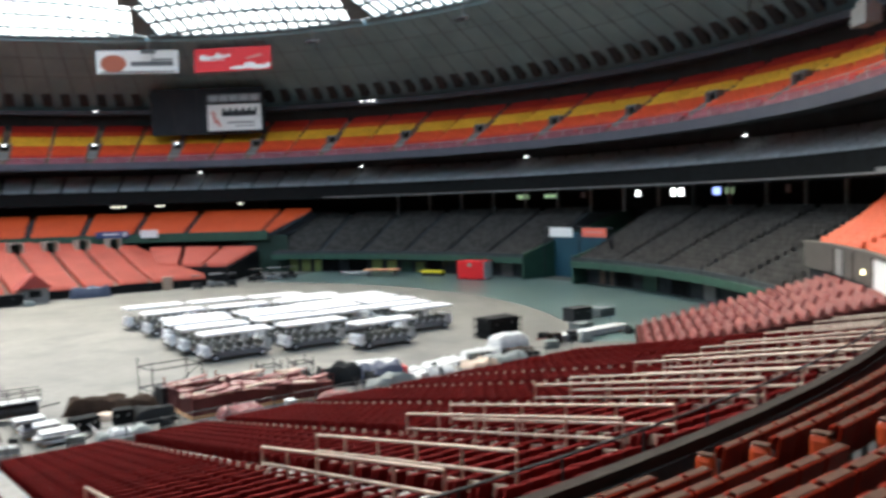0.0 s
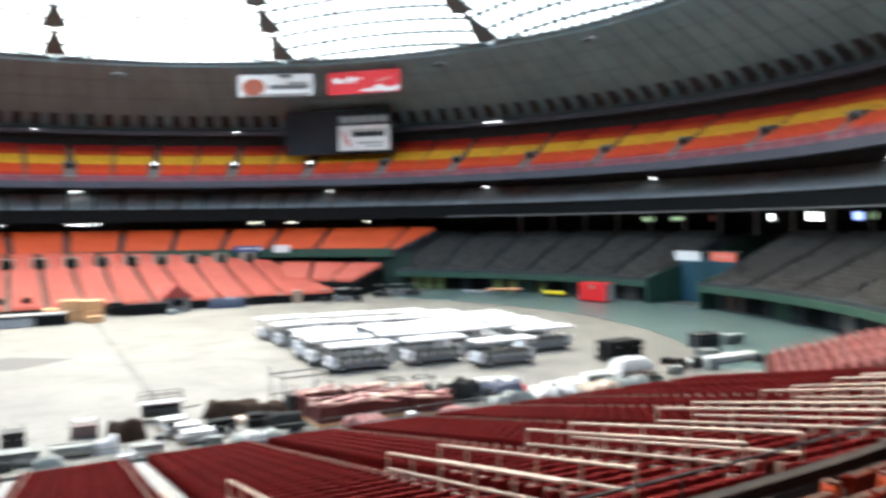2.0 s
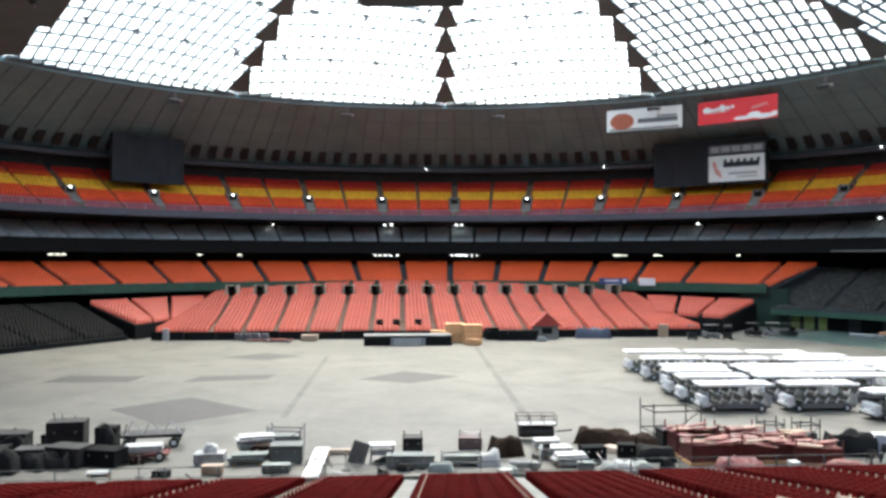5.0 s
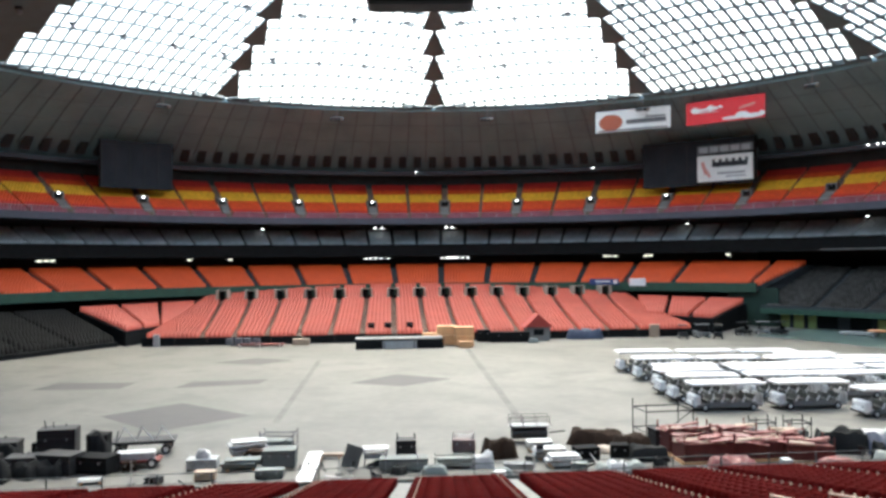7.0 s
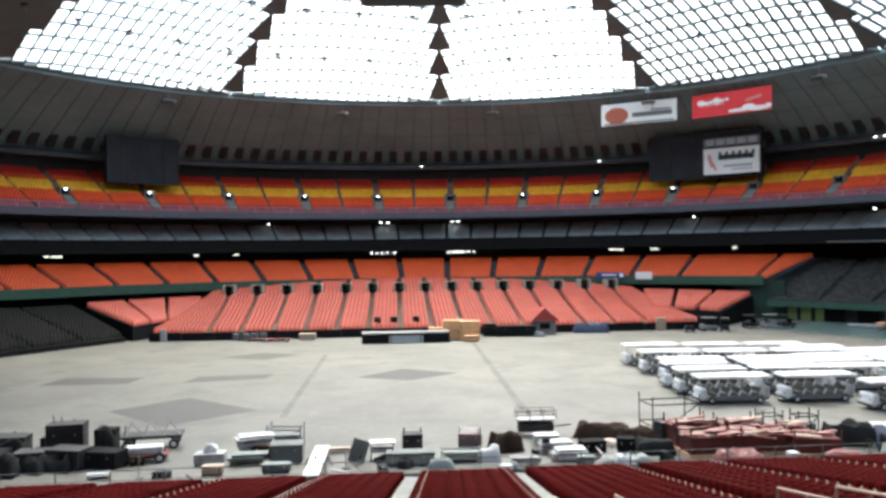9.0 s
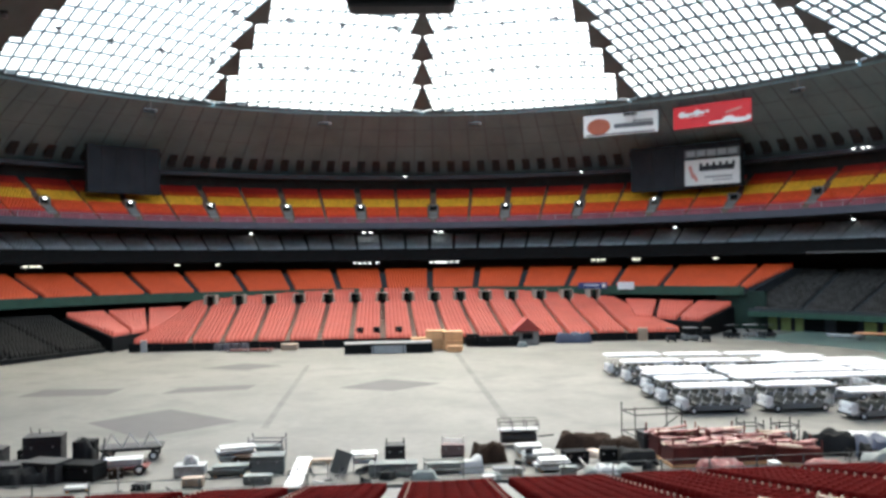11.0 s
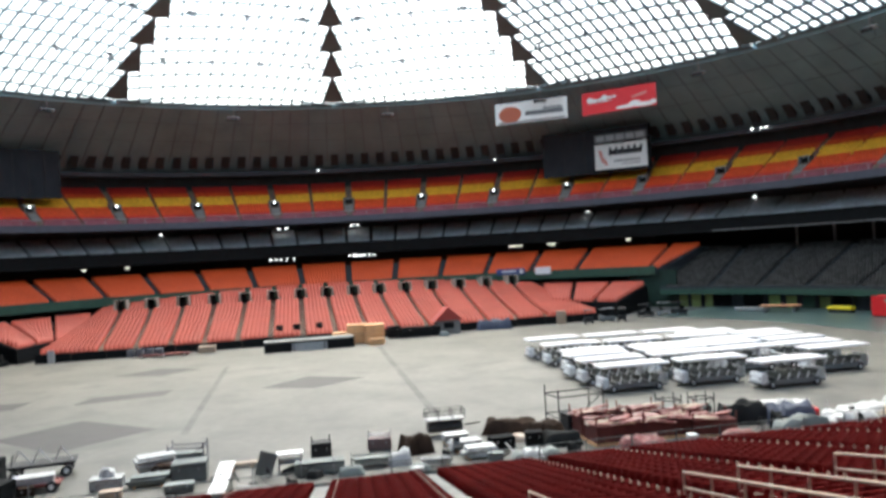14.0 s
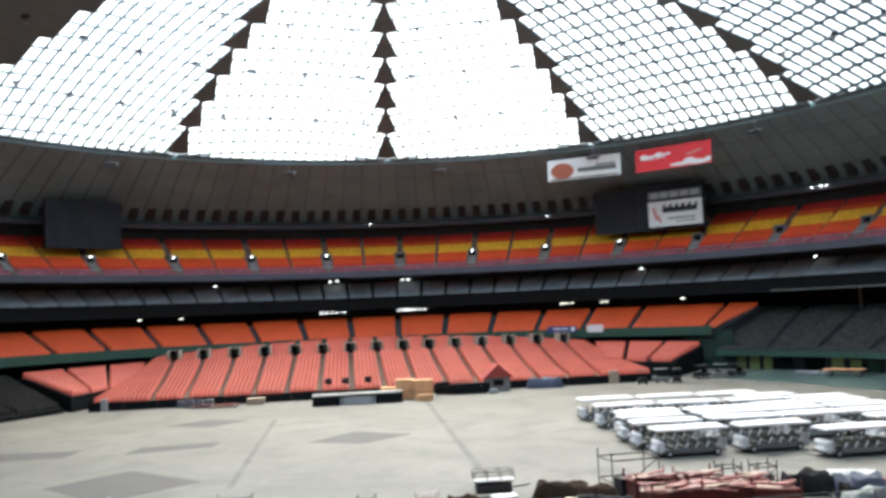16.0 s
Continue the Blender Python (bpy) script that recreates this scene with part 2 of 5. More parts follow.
def ring_seats(name, rows, az0, az1, pitch, mats, label, group, row_mats=None, plain=False, skip=None, ends=(0.0, 0.0)):
    """Chairs of one section between two aisles on a round tier. rows: (radius, floor height)."""
    P, A, W, I = [], [], [], []
    for k, (r, z) in enumerate(rows):
        lean = min(1.0, (r - 73.0) / 12.5)
        b0, b1 = az0 + ends[0] * lean, az1 + ends[1] * lean
        n = max(1, int(radians(b1 - b0) * r / pitch))
        for az in b0 + (np.arange(n) + 0.5) * (b1 - b0) / n:
            if skip and skip(k, az):
                continue
            P.append(polar(r, az, z))
            A.append(radians(az + 180))
            W.append(radians(b1 - b0) * r / n)
            I.append(row_mats[k] if row_mats else 0)
    ob = seat_block(name, P, A, W, mats, I, plain, 0.012, RNG)
    return tagged(ob, label, "seating section", group, "stuff")


def steps_profile(rows, tread, base):
    """A stepped section line for a tier from its rows, closed underneath."""
    pr = []
    for i, (r, z) in enumerate(rows):
        pr += [(r - tread / 2, z), (r + tread / 2, z)]
    return pr


# ---------------------------------------------------------------- floor and outer walls
fl_v = [polar(98, a) for a in range(0, 360, 3)]
tagged(ob_of("floor", finish("floor", fl_v, [tuple(reversed(range(len(fl_v))))], CONCRETE_FLOOR)), "pale worn concrete arena floor", "floor", "", "structure")
ring("wall_outer", [(97, -0.2), (97, 34), (98, 34), (98, -0.2)], 0, 360, CONCRETE_DARK, 3, "structure", "wall", "dark round outer wall of the arena", True)

# ---------------------------------------------------------------- roof
ROOF_Z, ROOF_R = 56.7, 184.0
RIB0 = -0.8


def roof_z(r):
    return ROOF_Z - (ROOF_R - math.sqrt(ROOF_R ** 2 - r * r))


def clip(poly, nx, ny):
    """Keep the part of a polygon where nx * u + ny * v >= 0."""
    out = []
    for i, p in enumerate(poly):
        q = poly[i - 1]
        dp, dq = nx * p[0] + ny * p[1], nx * q[0] + ny * q[1]
        if (dp >= 0) != (dq >= 0):
            t = dq / (dq - dp)
            out.append((q[0] + t * (p[0] - q[0]), q[1] + t * (p[1] - q[1])))
        if dp >= 0:
            out.append(p)
    return out


COL = 74 * math.sin(radians(15)) / 10
PANE = 3.3
T15 = math.tan(radians(15))
roof_v, roof_f = [], []


def roof_poly(pts, az, drop=0.0):
    a = radians(az)
    ids = []
    for u, v in pts:
        x, y = u * math.sin(a) + v * math.cos(a), u * math.cos(a) - v * math.sin(a)
        roof_v.append((x, y, roof_z(math.hypot(u, v)) - drop))
        ids.append(len(roof_v) - 1)
    return ids


for sec in range(12):
    az = RIB0 + 15 + 30 * sec
    shut = sec in (9,)
    for j in range(-10, 10):
        v0, v1 = j * COL, (j + 1) * COL
        vm = max(abs(v0), abs(v1))
        start, end = max(4.0, vm / T15 + 0.2), math.sqrt(74.9 ** 2 - vm ** 2)
        if shut:
            start = 80.0
        for k in range(24):
            u0, u1 = k * PANE, (k + 1) * PANE
            w0, w1 = max(u0, start), min(u1, end)
            if w1 - w0 > 0.35:
                # Bars thinner outside sectors 1 to 3: skylight glare put into their width.
                b, c = (0.23, 0.155) if sec in (1, 2, 3) else (0.12, 0.06)
                cell = [(w0, v0), (w1, v0), (w1, v1), (w0, v1)]
                inner = [(w0 + c, v0 + b), (w1 - c, v0 + b), (w1 - c, v1 - b), (w0 + c, v1 - b)]
                i_ = roof_poly(inner, az)
                o2, i2 = roof_poly(cell, az, 0.35), roof_poly(inner, az, 0.35)
                for n in range(4):
                    m2 = (n + 1) % 4
                    roof_f.append((o2[n], o2[m2], i2[m2], i2[n]))
                    roof_f.append((i2[n], i2[m2], i_[m2], i_[n]))
                rest = [(u0, w0), (w1, u1)]
            else:
                rest = [(u0, u1)]
            for q0, q1 in rest:
                if q1 - q0 > 0.01 and math.hypot(q0, min(abs(v0), abs(v1))) < 78:
                    pl = clip(clip([(q0, v0), (q1, v0), (q1, v1), (q0, v1)], T15, -1), T15, 1)
                    if len(pl) > 2:
                        roof_f.append(tuple(roof_poly(pl, az, 0.35)))
tagged(ob_of("ceiling", finish("ceiling", roof_v, roof_f, ROOF_BAR)), "dome skylight grid of dark purlins and ribs", "ceiling", "", "structure")
pr = [(r, roof_z(r) - 0.75) for r in np.linspace(75.2, 97.5, 9)]
ring("ceiling_band", [(75.2, roof_z(75.2) + 0.1)] + pr + [(97.5, roof_z(97.5) + 0.3), (75.4, roof_z(75.2) + 0.12)], 0, 360, ROOF_SOLID, 2.5, "structure", "ceiling", "brown grey solid outer band of the dome roof", True)

# ---------------------------------------------------------------- upper deck
UP_ROWS = [(79.4 + 0.875 * k, 19.4 + 0.475 * k) for k in range(16)]
ring("upper_deck_fascia", [(78.2, 18.4), (78.2, 19.55), (78.3, 19.55), (78.3, 18.4)], 0, 360, FASCIA, 1.25, "structure", "fascia", "blue grey fascia of the upper deck", True)
ring("upper_deck", [(78.3, 18.4), (78.3, 19.4), (78.55, 19.4), (78.55, 19.2)] + steps_profile(UP_ROWS, 0.86, 18) + [(97, UP_ROWS[-1][1]), (97, 26.0), (90, 22.6), (84, 18.9)], 0, 360, AISLE, 1.25, "structure", "balcony", "concrete upper deck with stepped rows", True)
# Thin ring added below the deck; its dark colour holds the underside's shade.
ring("upper_deck_soffit", [(78.22, 18.36), (84.0, 18.84), (90.0, 22.5), (90.0, 22.56), (84.0, 18.88), (78.22, 18.395)], 0, 360, CONCRETE_DARK, 1.25, "structure", "soffit", "underside of the upper deck with shade put into its colour", True)
VOM0 = 0.58
# Mauve puts the shadow on the two front rows into their colour.
up_mats = [UP_RED, UP_ORANGE, UP_YELLOW, mat("mauve seats toned for shadow", (0.20, 0.055, 0.07), 0.55, 0.15, 0.25, 3.0, 0.1, island=0.12)]
up_rows_mat = [3, 3, 0, 1, 1, 1, 1, 2, 2, 2, 2, 1, 1, 0, 0, 0]


def near_vom(k, az):
    d = ((az - VOM0 + 5) % 10) - 5
    return abs(d) < 0.85 and 1 <= k <= 8


for s in range(-24, 36):
    c = VOM0 + 5 * s
    ring_seats("upper_seats", UP_ROWS, c + 0.22 + 0.2 * (s % 2 == 0), c + 4.78 - 0.2 * (s % 2), 0.54, up_mats, "upper deck section striped in red, orange and yellow plastic seats", "upper deck sections", up_rows_mat, True, near_vom)

# ---------------------------------------------------------------- loge tier
LOGE_ROWS = [(82.4 + 0.85 * k, 14.2 + 0.42 * k) for k in range(7)]
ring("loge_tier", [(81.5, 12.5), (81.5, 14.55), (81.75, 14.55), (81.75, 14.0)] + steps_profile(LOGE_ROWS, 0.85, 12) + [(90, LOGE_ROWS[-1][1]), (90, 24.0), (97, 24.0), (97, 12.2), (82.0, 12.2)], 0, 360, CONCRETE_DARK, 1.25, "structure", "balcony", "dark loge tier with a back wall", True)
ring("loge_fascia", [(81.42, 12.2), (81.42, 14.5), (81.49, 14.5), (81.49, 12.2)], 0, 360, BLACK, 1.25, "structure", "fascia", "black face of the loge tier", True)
ring("loge_ledge", [(81.2, 12.3), (81.2, 12.48), (81.41, 12.48), (81.41, 12.3)], 50, 122.4, CONCRETE, 1.25, "structure", "ledge", "thin grey ledge below the loge tier", True)
ring("press_box_ledge", [(81.0, 12.3), (81.0, 12.85), (81.41, 12.85), (81.41, 12.3)], 122.5, 170, CONCRETE, 1.25, "structure", "ledge", "pale front ledge of the press box", True)
for s in range(-36, 54):
    c = 10.0 / 3 * s
    ring_seats("loge_seats", LOGE_ROWS, c + 0.2, c + 10.0 / 3 - 0.2, 0.54, [GREY_SEAT], "loge section of plain grey seats", "loge sections", None, True)

# ---------------------------------------------------------------- mezzanine, far and near
MEZ_ROWS = [(74.0 + 0.76 * k, 6.62 + 0.262 * k) for k in range(13)]
MEZ_PROFILE = [(73.0, 5.6), (73.0, 6.95), (73.2, 6.95), (73.2, 6.6)] + steps_profile(MEZ_ROWS, 0.76, 5) + [(97, MEZ_ROWS[-1][1]), (97, 9.0), (88, 8.6), (75.5, 5.3)]
NEAR_ROWS = [(73.95 + 0.86 * k, 6.42 + 0.33 * k) for k in range(16)]
NEAR_PROFILE = [(73.0, 5.6), (73.0, 6.75), (73.2, 6.75), (73.2, 6.42)] + steps_profile(NEAR_ROWS, 0.86, 5) + [(97, NEAR_ROWS[-1][1]), (97, 10.5), (88, 9.4), (75.5, 5.3)]
END_ROWS = [(74.2 + 0.78 * k, 6.72 + 0.238 * k) for k in range(16)]
END_PROFILE = [(73.0, 5.2), (73.0, 7.28), (73.25, 7.28), (73.25, 6.7)] + steps_profile(END_ROWS, 0.78, 5) + [(96, END_ROWS[-1][1]), (96, 9.9), (88, 9.0), (75.5, 5.0)]
AISLE_STEP = 20.0 / 3
END_SKEW, FAR_SKEW = -8.6, 3.4
FAR_MEZ, NEAR_MEZ = (-96.0, 44.9), (150.0, 236.0)
ring("mezzanine_far", MEZ_PROFILE, *FAR_MEZ, CONCRETE_DARK, 1.5, "structure", "balcony", "concrete mezzanine tier with stepped rows", True, skew=(0.0, FAR_SKEW))
ring("mezzanine_near", NEAR_PROFILE, *NEAR_MEZ, CONCRETE_DARK, 1.0, "structure", "balcony", "concrete mezzanine tier with stepped rows", True)
ring("mezzanine_end", END_PROFILE, 126.6, 149.98, CONCRETE_DARK, 1.0, "structure", "balcony", "slanting end of the concrete mezzanine tier", True, skew=(END_SKEW, 0.0))
far_cuts = [AISLE_STEP * s for s in range(-14, 6)] + [43.9]
for c0, c1 in zip(far_cuts[:-1], far_cuts[1:]):
    ring_seats("mezzanine_seats", MEZ_ROWS, c0 + 0.45, c1 - 0.45, 0.54, [ORANGE_SEAT], "mezzanine section of bright orange seats", "mezzanine sections", None, True)
ring_seats("mezzanine_seats", MEZ_ROWS, 44.2, 44.9, 0.54, [ORANGE_SEAT], "slanting end section of bright orange seats", "mezzanine sections", None, True, ends=(0.0, FAR_SKEW))
ring("mezzanine_parapet_near", [(72.9, 6.0), (72.9, 6.95), (73.15, 6.95), (73.15, 6.76), (73.0, 6.76), (73.0, 6.0)], 152.0, 236.0, mat("dull brown concrete", (0.034, 0.029, 0.026), 0.9, 0.3, 1.2, 12.0, 0.25, spec=0.05), 1.0, "structure", "parapet", "brown concrete parapet along the mezzanine front", True)
ring("mezzanine_rail_far", [(72.9, 5.5), (72.9, 6.98), (73.0, 6.98), (73.0, 5.5)], *FAR_MEZ, GREEN_RAIL, 1.5, "structure", "fascia", "dark green fascia of the mezzanine", True)
NEAR_SECTIONS = [(164.5, 171.25), (172.6, 177.4)]
ring_seats("mezzanine_seats", END_ROWS, 127.0, 132.9, 0.54, [ORANGE_SEAT], "slanting end section of orange seats", "mezzanine sections", None, True, ends=(END_SKEW, END_SKEW * 0.7))
ring_seats("mezzanine_seats", END_ROWS, 133.8, 139.6, 0.54, [ORANGE_SEAT], "mezzanine section of orange seats", "mezzanine sections", None, True, ends=(END_SKEW * 0.7, END_SKEW * 0.35))
ring_seats("mezzanine_seats", END_ROWS, 140.5, 149.6, 0.54, [ORANGE_SEAT], "mezzanine section of orange seats", "mezzanine sections", None, True, ends=(END_SKEW * 0.35, 0.0))
# Sections past 156 degrees take the shade-darkened copy of the orange.
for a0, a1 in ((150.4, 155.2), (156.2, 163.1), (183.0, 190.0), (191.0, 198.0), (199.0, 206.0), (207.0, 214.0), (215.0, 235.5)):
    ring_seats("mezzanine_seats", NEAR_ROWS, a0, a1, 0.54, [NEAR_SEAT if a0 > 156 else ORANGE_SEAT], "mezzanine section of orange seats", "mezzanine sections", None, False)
for a0, a1 in NEAR_SECTIONS:
    ring_seats("mezzanine_seats", NEAR_ROWS[10:], a0, a1, 0.54, [ORANGE_SEAT], "mezzanine section of orange seats", "mezzanine sections", None, False)

ring("wall_corner", [(73.6, 0.0), (73.6, 6.2), (74.0, 6.2), (74.0, 0.0)], 41.0, 47.5, mat("dark green wall paint", (0.012, 0.030, 0.020), 0.7, 0.3, 0.6, 8.0, 0.1), 1.5, "structure", "wall", "dark green wall in the corner under the mezzanine end", True)

# ---------------------------------------------------------------- dark outfield bleachers
PAV_ROWS = [(72.8 + 0.82 * k, 2.9 + 0.37 * k) for k in range(17)]
PAV_PROFILE = [(71.7, 2.3), (71.7, 3.5), (71.95, 3.5), (71.95, 2.7)] + steps_profile(PAV_ROWS, 0.82, 2) + [(97, PAV_ROWS[-1][1]), (97, 9.0), (90, 7.8), (73.5, 2.2)]
for i, (a0, a1) in enumerate(((45.9, 84.0), (91.6, 129.6))):
    ring("bleacher_tier_%d" % (i + 1), PAV_PROFILE, a0, a1, CONCRETE_DARK, 1.5, "structure", "bleachers", "dark concrete outfield bleacher tier", True)
    ring("bleacher_fascia_%d" % (i + 1), [(71.55, 2.2), (71.55, 3.0), (71.7, 3.0), (71.7, 2.2)], a0, a1, GREEN_RAIL, 1.5, "structure", "fascia", "green fascia along the bleacher front", True)
    ring("bleacher_wall_%d" % (i + 1), [(74.0, 0.0), (74.0, 2.3), (74.4, 2.3), (74.4, 0.0)], a0, a1, CONCRETE_DARK, 2.0, "structure", "wall", "dark wall under the bleachers", True)
    n = 6
    for s in range(n):
        b0, b1 = a0 + (a1 - a0) * s / n, a0 + (a1 - a0) * (s + 1) / n
        ring_seats("bleacher_seats", PAV_ROWS, b0 + 0.4, b1 - 0.4, 0.54, [DARK_SEAT], "bleacher section with its unlit look put into dark brown seats", "bleacher sections", None, True)

# ---------------------------------------------------------------- straight field stands


def quad_seats(name, A, B, C, D, n_rows, aisles, pitch, material, label, group, rise=None, plain=True, jitter=0.012):
    """Seats on a sloping stand. A-B is its front line, D-C its back line; aisles: fractions along the front where sections part."""
    A, B, C, D = (np.array(p, float) for p in (A, B, C, D))
    made = []
    front = (A + B) / 2 - (C + D) / 2
    face = math.atan2(front[0], front[1])
    for f0, f1 in zip(aisles[:-1], aisles[1:]):
        P, W = [], []
        for k in range(n_rows):
            t = (k + 0.5) / n_rows
            L, R = A + (D - A) * t, B + (C - B) * t
            if rise:
                L[2] = R[2] = rise(t)
            span = np.linalg.norm((R - L)[:2])
            g = 0.4 / span
            n = max(1, int((f1 - f0 - 2 * g) * span / pitch))
            for q in range(n):
                f = f0 + g + (q + 0.5) / n * (f1 - f0 - 2 * g)
                P.append(L + (R - L) * f)
                W.append((f1 - f0 - 2 * g) * span / n)
        ob = seat_block(name, P, np.full(len(P), face), W, [material], None, plain, jitter, RNG)
        made.append(tagged(ob, label, "seating section", group, "stuff"))
    return made


def quad_steps(name, A, B, C, D, n_rows, material, label, rise=None, foot=0.0):
    A, B, C, D = (np.array(p, float) for p in (A, B, C, D))
    v, f = [], []
    for k in range(n_rows):
        t0, t1 = k / n_rows, (k + 1) / n_rows
        tm = (t0 + t1) / 2
        for t in (t0, t1):
            L, R = A + (D - A) * t, B + (C - B) * t
            zl, zr = (A + (D - A) * tm)[2], (B + (C - B) * tm)[2]
            if rise:
                zl = zr = rise(tm)
            v += [(L[0], L[1], zl), (R[0], R[1], zr)]
    m = len(v) // 2
    for i in range(m - 1):
        f.append((2 * i, 2 * i + 1, 2 * i + 3, 2 * i + 2))
    base = len(v)
    for x, y, z in list(v):
        v.append((x, y, foot))
    for i in range(m - 1):
        f.append((2 * i, 2 * i + 2, base + 2 * i + 2, base + 2 * i))
        f.append((2 * i + 3, 2 * i + 1, base + 2 * i + 1, base + 2 * i + 3))
    f.append((1, 0, base, base + 1))
    f.append((2 * m - 2, 2 * m - 1, base + 2 * m - 1, base + 2 * m - 2))
    return tagged(ob_of(name, finish(name, v, f, material)), label, "stand", "", "structure")


# far stand and its two wings: straight rows that end at the round mezzanine front
FAR_AISLES = [(-32.6, -37.35), (-28.3, -32.6), (-23.95, -27.6), (-19.65, -22.6), (-15.35, -17.6), (-11.0, -12.95), (-6.6, -8.35), (-2.2, -3.8), (2.1, 0.75), (6.4, 5.25),
              (10.65, 9.85), (14.85, 14.55), (19.3, 19.6), (23.75, 24.5), (28.25, 29.4)]
FAR_CUTS = [(-40.3, -41.0)] + FAR_AISLES + [(36.5, 33.2)]
FAR_TREAD, PORTAL_U = 0.82, 29.5


def far_front(x):
    return 32.2 + 0.1 * x


def far_z(u):
    return 0.9 + 0.09 * u + 0.00107 * u * u


def far_cut(j, u):
    return FAR_CUTS[j][0] + (FAR_CUTS[j][1] - FAR_CUTS[j][0]) * u / PORTAL_U


def far_stand():
    v, f = [], []
    for k in range(49):
        u, z = (k + 0.5) * FAR_TREAD, far_z((k + 0.5) * FAR_TREAD)
        x0, x1 = far_cut(0, u), far_cut(-1, u)
        while x0 < x1 and math.hypot(x0, far_front(x0) + u) > 72.3:
            x0 += 0.1
        while x0 < x1 and math.hypot(x1, far_front(x1) + u) > 72.3:
            x1 -= 0.1
        if x1 - x0 < 1:
            break
        for w in (u - FAR_TREAD / 2, u + FAR_TREAD / 2):
            v += [(x0, far_front(x0) + w, z), (x1, far_front(x1) + w, z)]
    m, base = len(v) // 2, len(v)
    v += [(x, y, 0.0) for x, y, z in v]
    for i in range(m - 1):
        f.append((2 * i, 2 * i + 1, 2 * i + 3, 2 * i + 2))
        f.append((2 * i, 2 * i + 2, base + 2 * i + 2, base + 2 * i))
        f.append((2 * i + 3, 2 * i + 1, base + 2 * i + 1, base + 2 * i + 3))
    f.append((1, 0, base, base + 1))
    tagged(ob_of("stand_far", finish("stand_far", v, f, AISLE)), "concrete field stand with stepped rows", "stand", "", "structure")
    for j in range(len(FAR_CUTS) - 1):
        P, W = [], []
        for k in range(49):
            u = (k + 0.5) * FAR_TREAD
            x0, x1 = far_cut(j, u) + 0.42, far_cut(j + 1, u) - 0.42
            if 27.8 < u < 33.5:
                x0, x1 = x0 + 0.75 * (j > 0), x1 - 0.75 * (j < len(FAR_CUTS) - 2)
            n = max(1, int((x1 - x0) / 0.54))
            for x in x0 + (np.arange(n) + 0.5) * (x1 - x0) / n:
                if math.hypot(x, far_front(x) + u) < 71.9:
                    P.append((x, far_front(x) + u, far_z(u)))
                    W.append((x1 - x0) / n)
        ob = seat_block("field_seats", P, np.full(len(P), math.atan2(0.1, -1)), W, [RED_SEAT], None, True, 0.004, RNG)
        tagged(ob, "field level section of sun-faded red seats", "seating section", "far field sections", "stuff")


far_stand()
FA, FB = (-40.3, 28.2, 0.9), (36.5, 35.85, 0.9)
WINGS = {
    "stand_wing_right": ((31.6, 46.0, 2.4), (40.1, 38.2, 2.2), (50.0, 52.0, 3.75), (34.4, 63.2, 4.0)),
    "stand_wing_left": ((-42.7, 28.6, 1.9), (-39.9, 41.0, 2.0), (-42.0, 58.8, 4.0), (-56.6, 44.9, 3.8)),
}
for nm, q in WINGS.items():
    quad_steps(nm, *q, 14, BLACK, "dark sided wing of the field stand")
    quad_seats("field_seats", *q, 14, [0, 0.33, 0.67, 1], 0.54, RED_SEAT, "angled wing section of faded red seats", "wing sections")

# The side stand's shade is put into near-black seats and steps.
SIDE = ((-56.0, 3.0, 0.5), (-43.6, 28.4, 0.5), (-57.6, 44.0, 3.6), (-71.5, 6.0, 4.4))
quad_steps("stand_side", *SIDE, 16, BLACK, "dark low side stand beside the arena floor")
quad_seats("side_seats", *SIDE, 16, [0, 0.25, 0.5, 0.75, 1], 0.54, mat("seats blackened for shade", (0.009, 0.009, 0.0085), 0.8, 0.2, 0.3, 3.0, 0.1, island=0.3, spec=0.05), "unlit side section of dark brown seats", "side sections")

# near stand
def near_z(t):
    u = 30.0 * t
    return 0.3 + 0.193 * u


NA, NB, NC, ND = (39.0, -39.5, 0), (-36.0, -46.6, 0), (-36.0, -76.6, 0), (39.0, -69.5, 0)
near_x = [39, 35.0, 31.0, 26.6, 22.7, 17.9, 13.0, 8.7, 3.2, -1.75, -6.3, -11.0, -15.7, -20.4, -25.1, -29.8, -36]
near_ais = [(39.0 - x) / 75.0 for x in near_x]
quad_steps("stand_near", NA, NB, NC, ND, 40, CONCRETE_DARK, "dark concrete near stand with stepped rows", near_z)
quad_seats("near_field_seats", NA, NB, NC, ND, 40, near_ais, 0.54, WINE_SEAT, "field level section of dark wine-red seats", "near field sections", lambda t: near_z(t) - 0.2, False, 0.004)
PW = ((37.5, -46.5, 1.6), (45.5, -38.4, 1.5), (57.0, -46.0, 4.6), (45.0, -57.5, 4.9))
quad_steps("stand_wing_near", PW[1], PW[0], PW[3], PW[2], 20, mat("dark red painted steps", (0.06, 0.018, 0.015), 0.85, 0.2, 0.8, 9.0, 0.2, spec=0.05), "angled wing of the near stand")
PL = [(x, y, z - 0.3) for x, y, z in PW]
quad_seats("wing_seats", PL[1], PL[0], PL[3], PL[2], 20, [0, 0.36, 0.7, 1], 0.54, PINK_SEAT, "angled wing section of bleached red seats", "wing sections", None, True)

# ================================================================ things
WOOD = mat("raw plywood", (0.62, 0.36, 0.17), 0.7, 0.18, 1.2, 14.0, 0.15, rand=0.12)
TYRE = mat("black rubber", (0.02, 0.02, 0.02), 0.8, 0.2, 4.0, 30.0, 0.1)
GREY_BODY = mat("silver grey body paint", (0.20, 0.205, 0.20), 0.45, 0.1, 1.5, 12.0, 0.05, rand=0.12)
BENCH = mat("grey bench vinyl", (0.12, 0.125, 0.11), 0.5, 0.15, 2.0, 15.0, 0.08, rand=0.2)
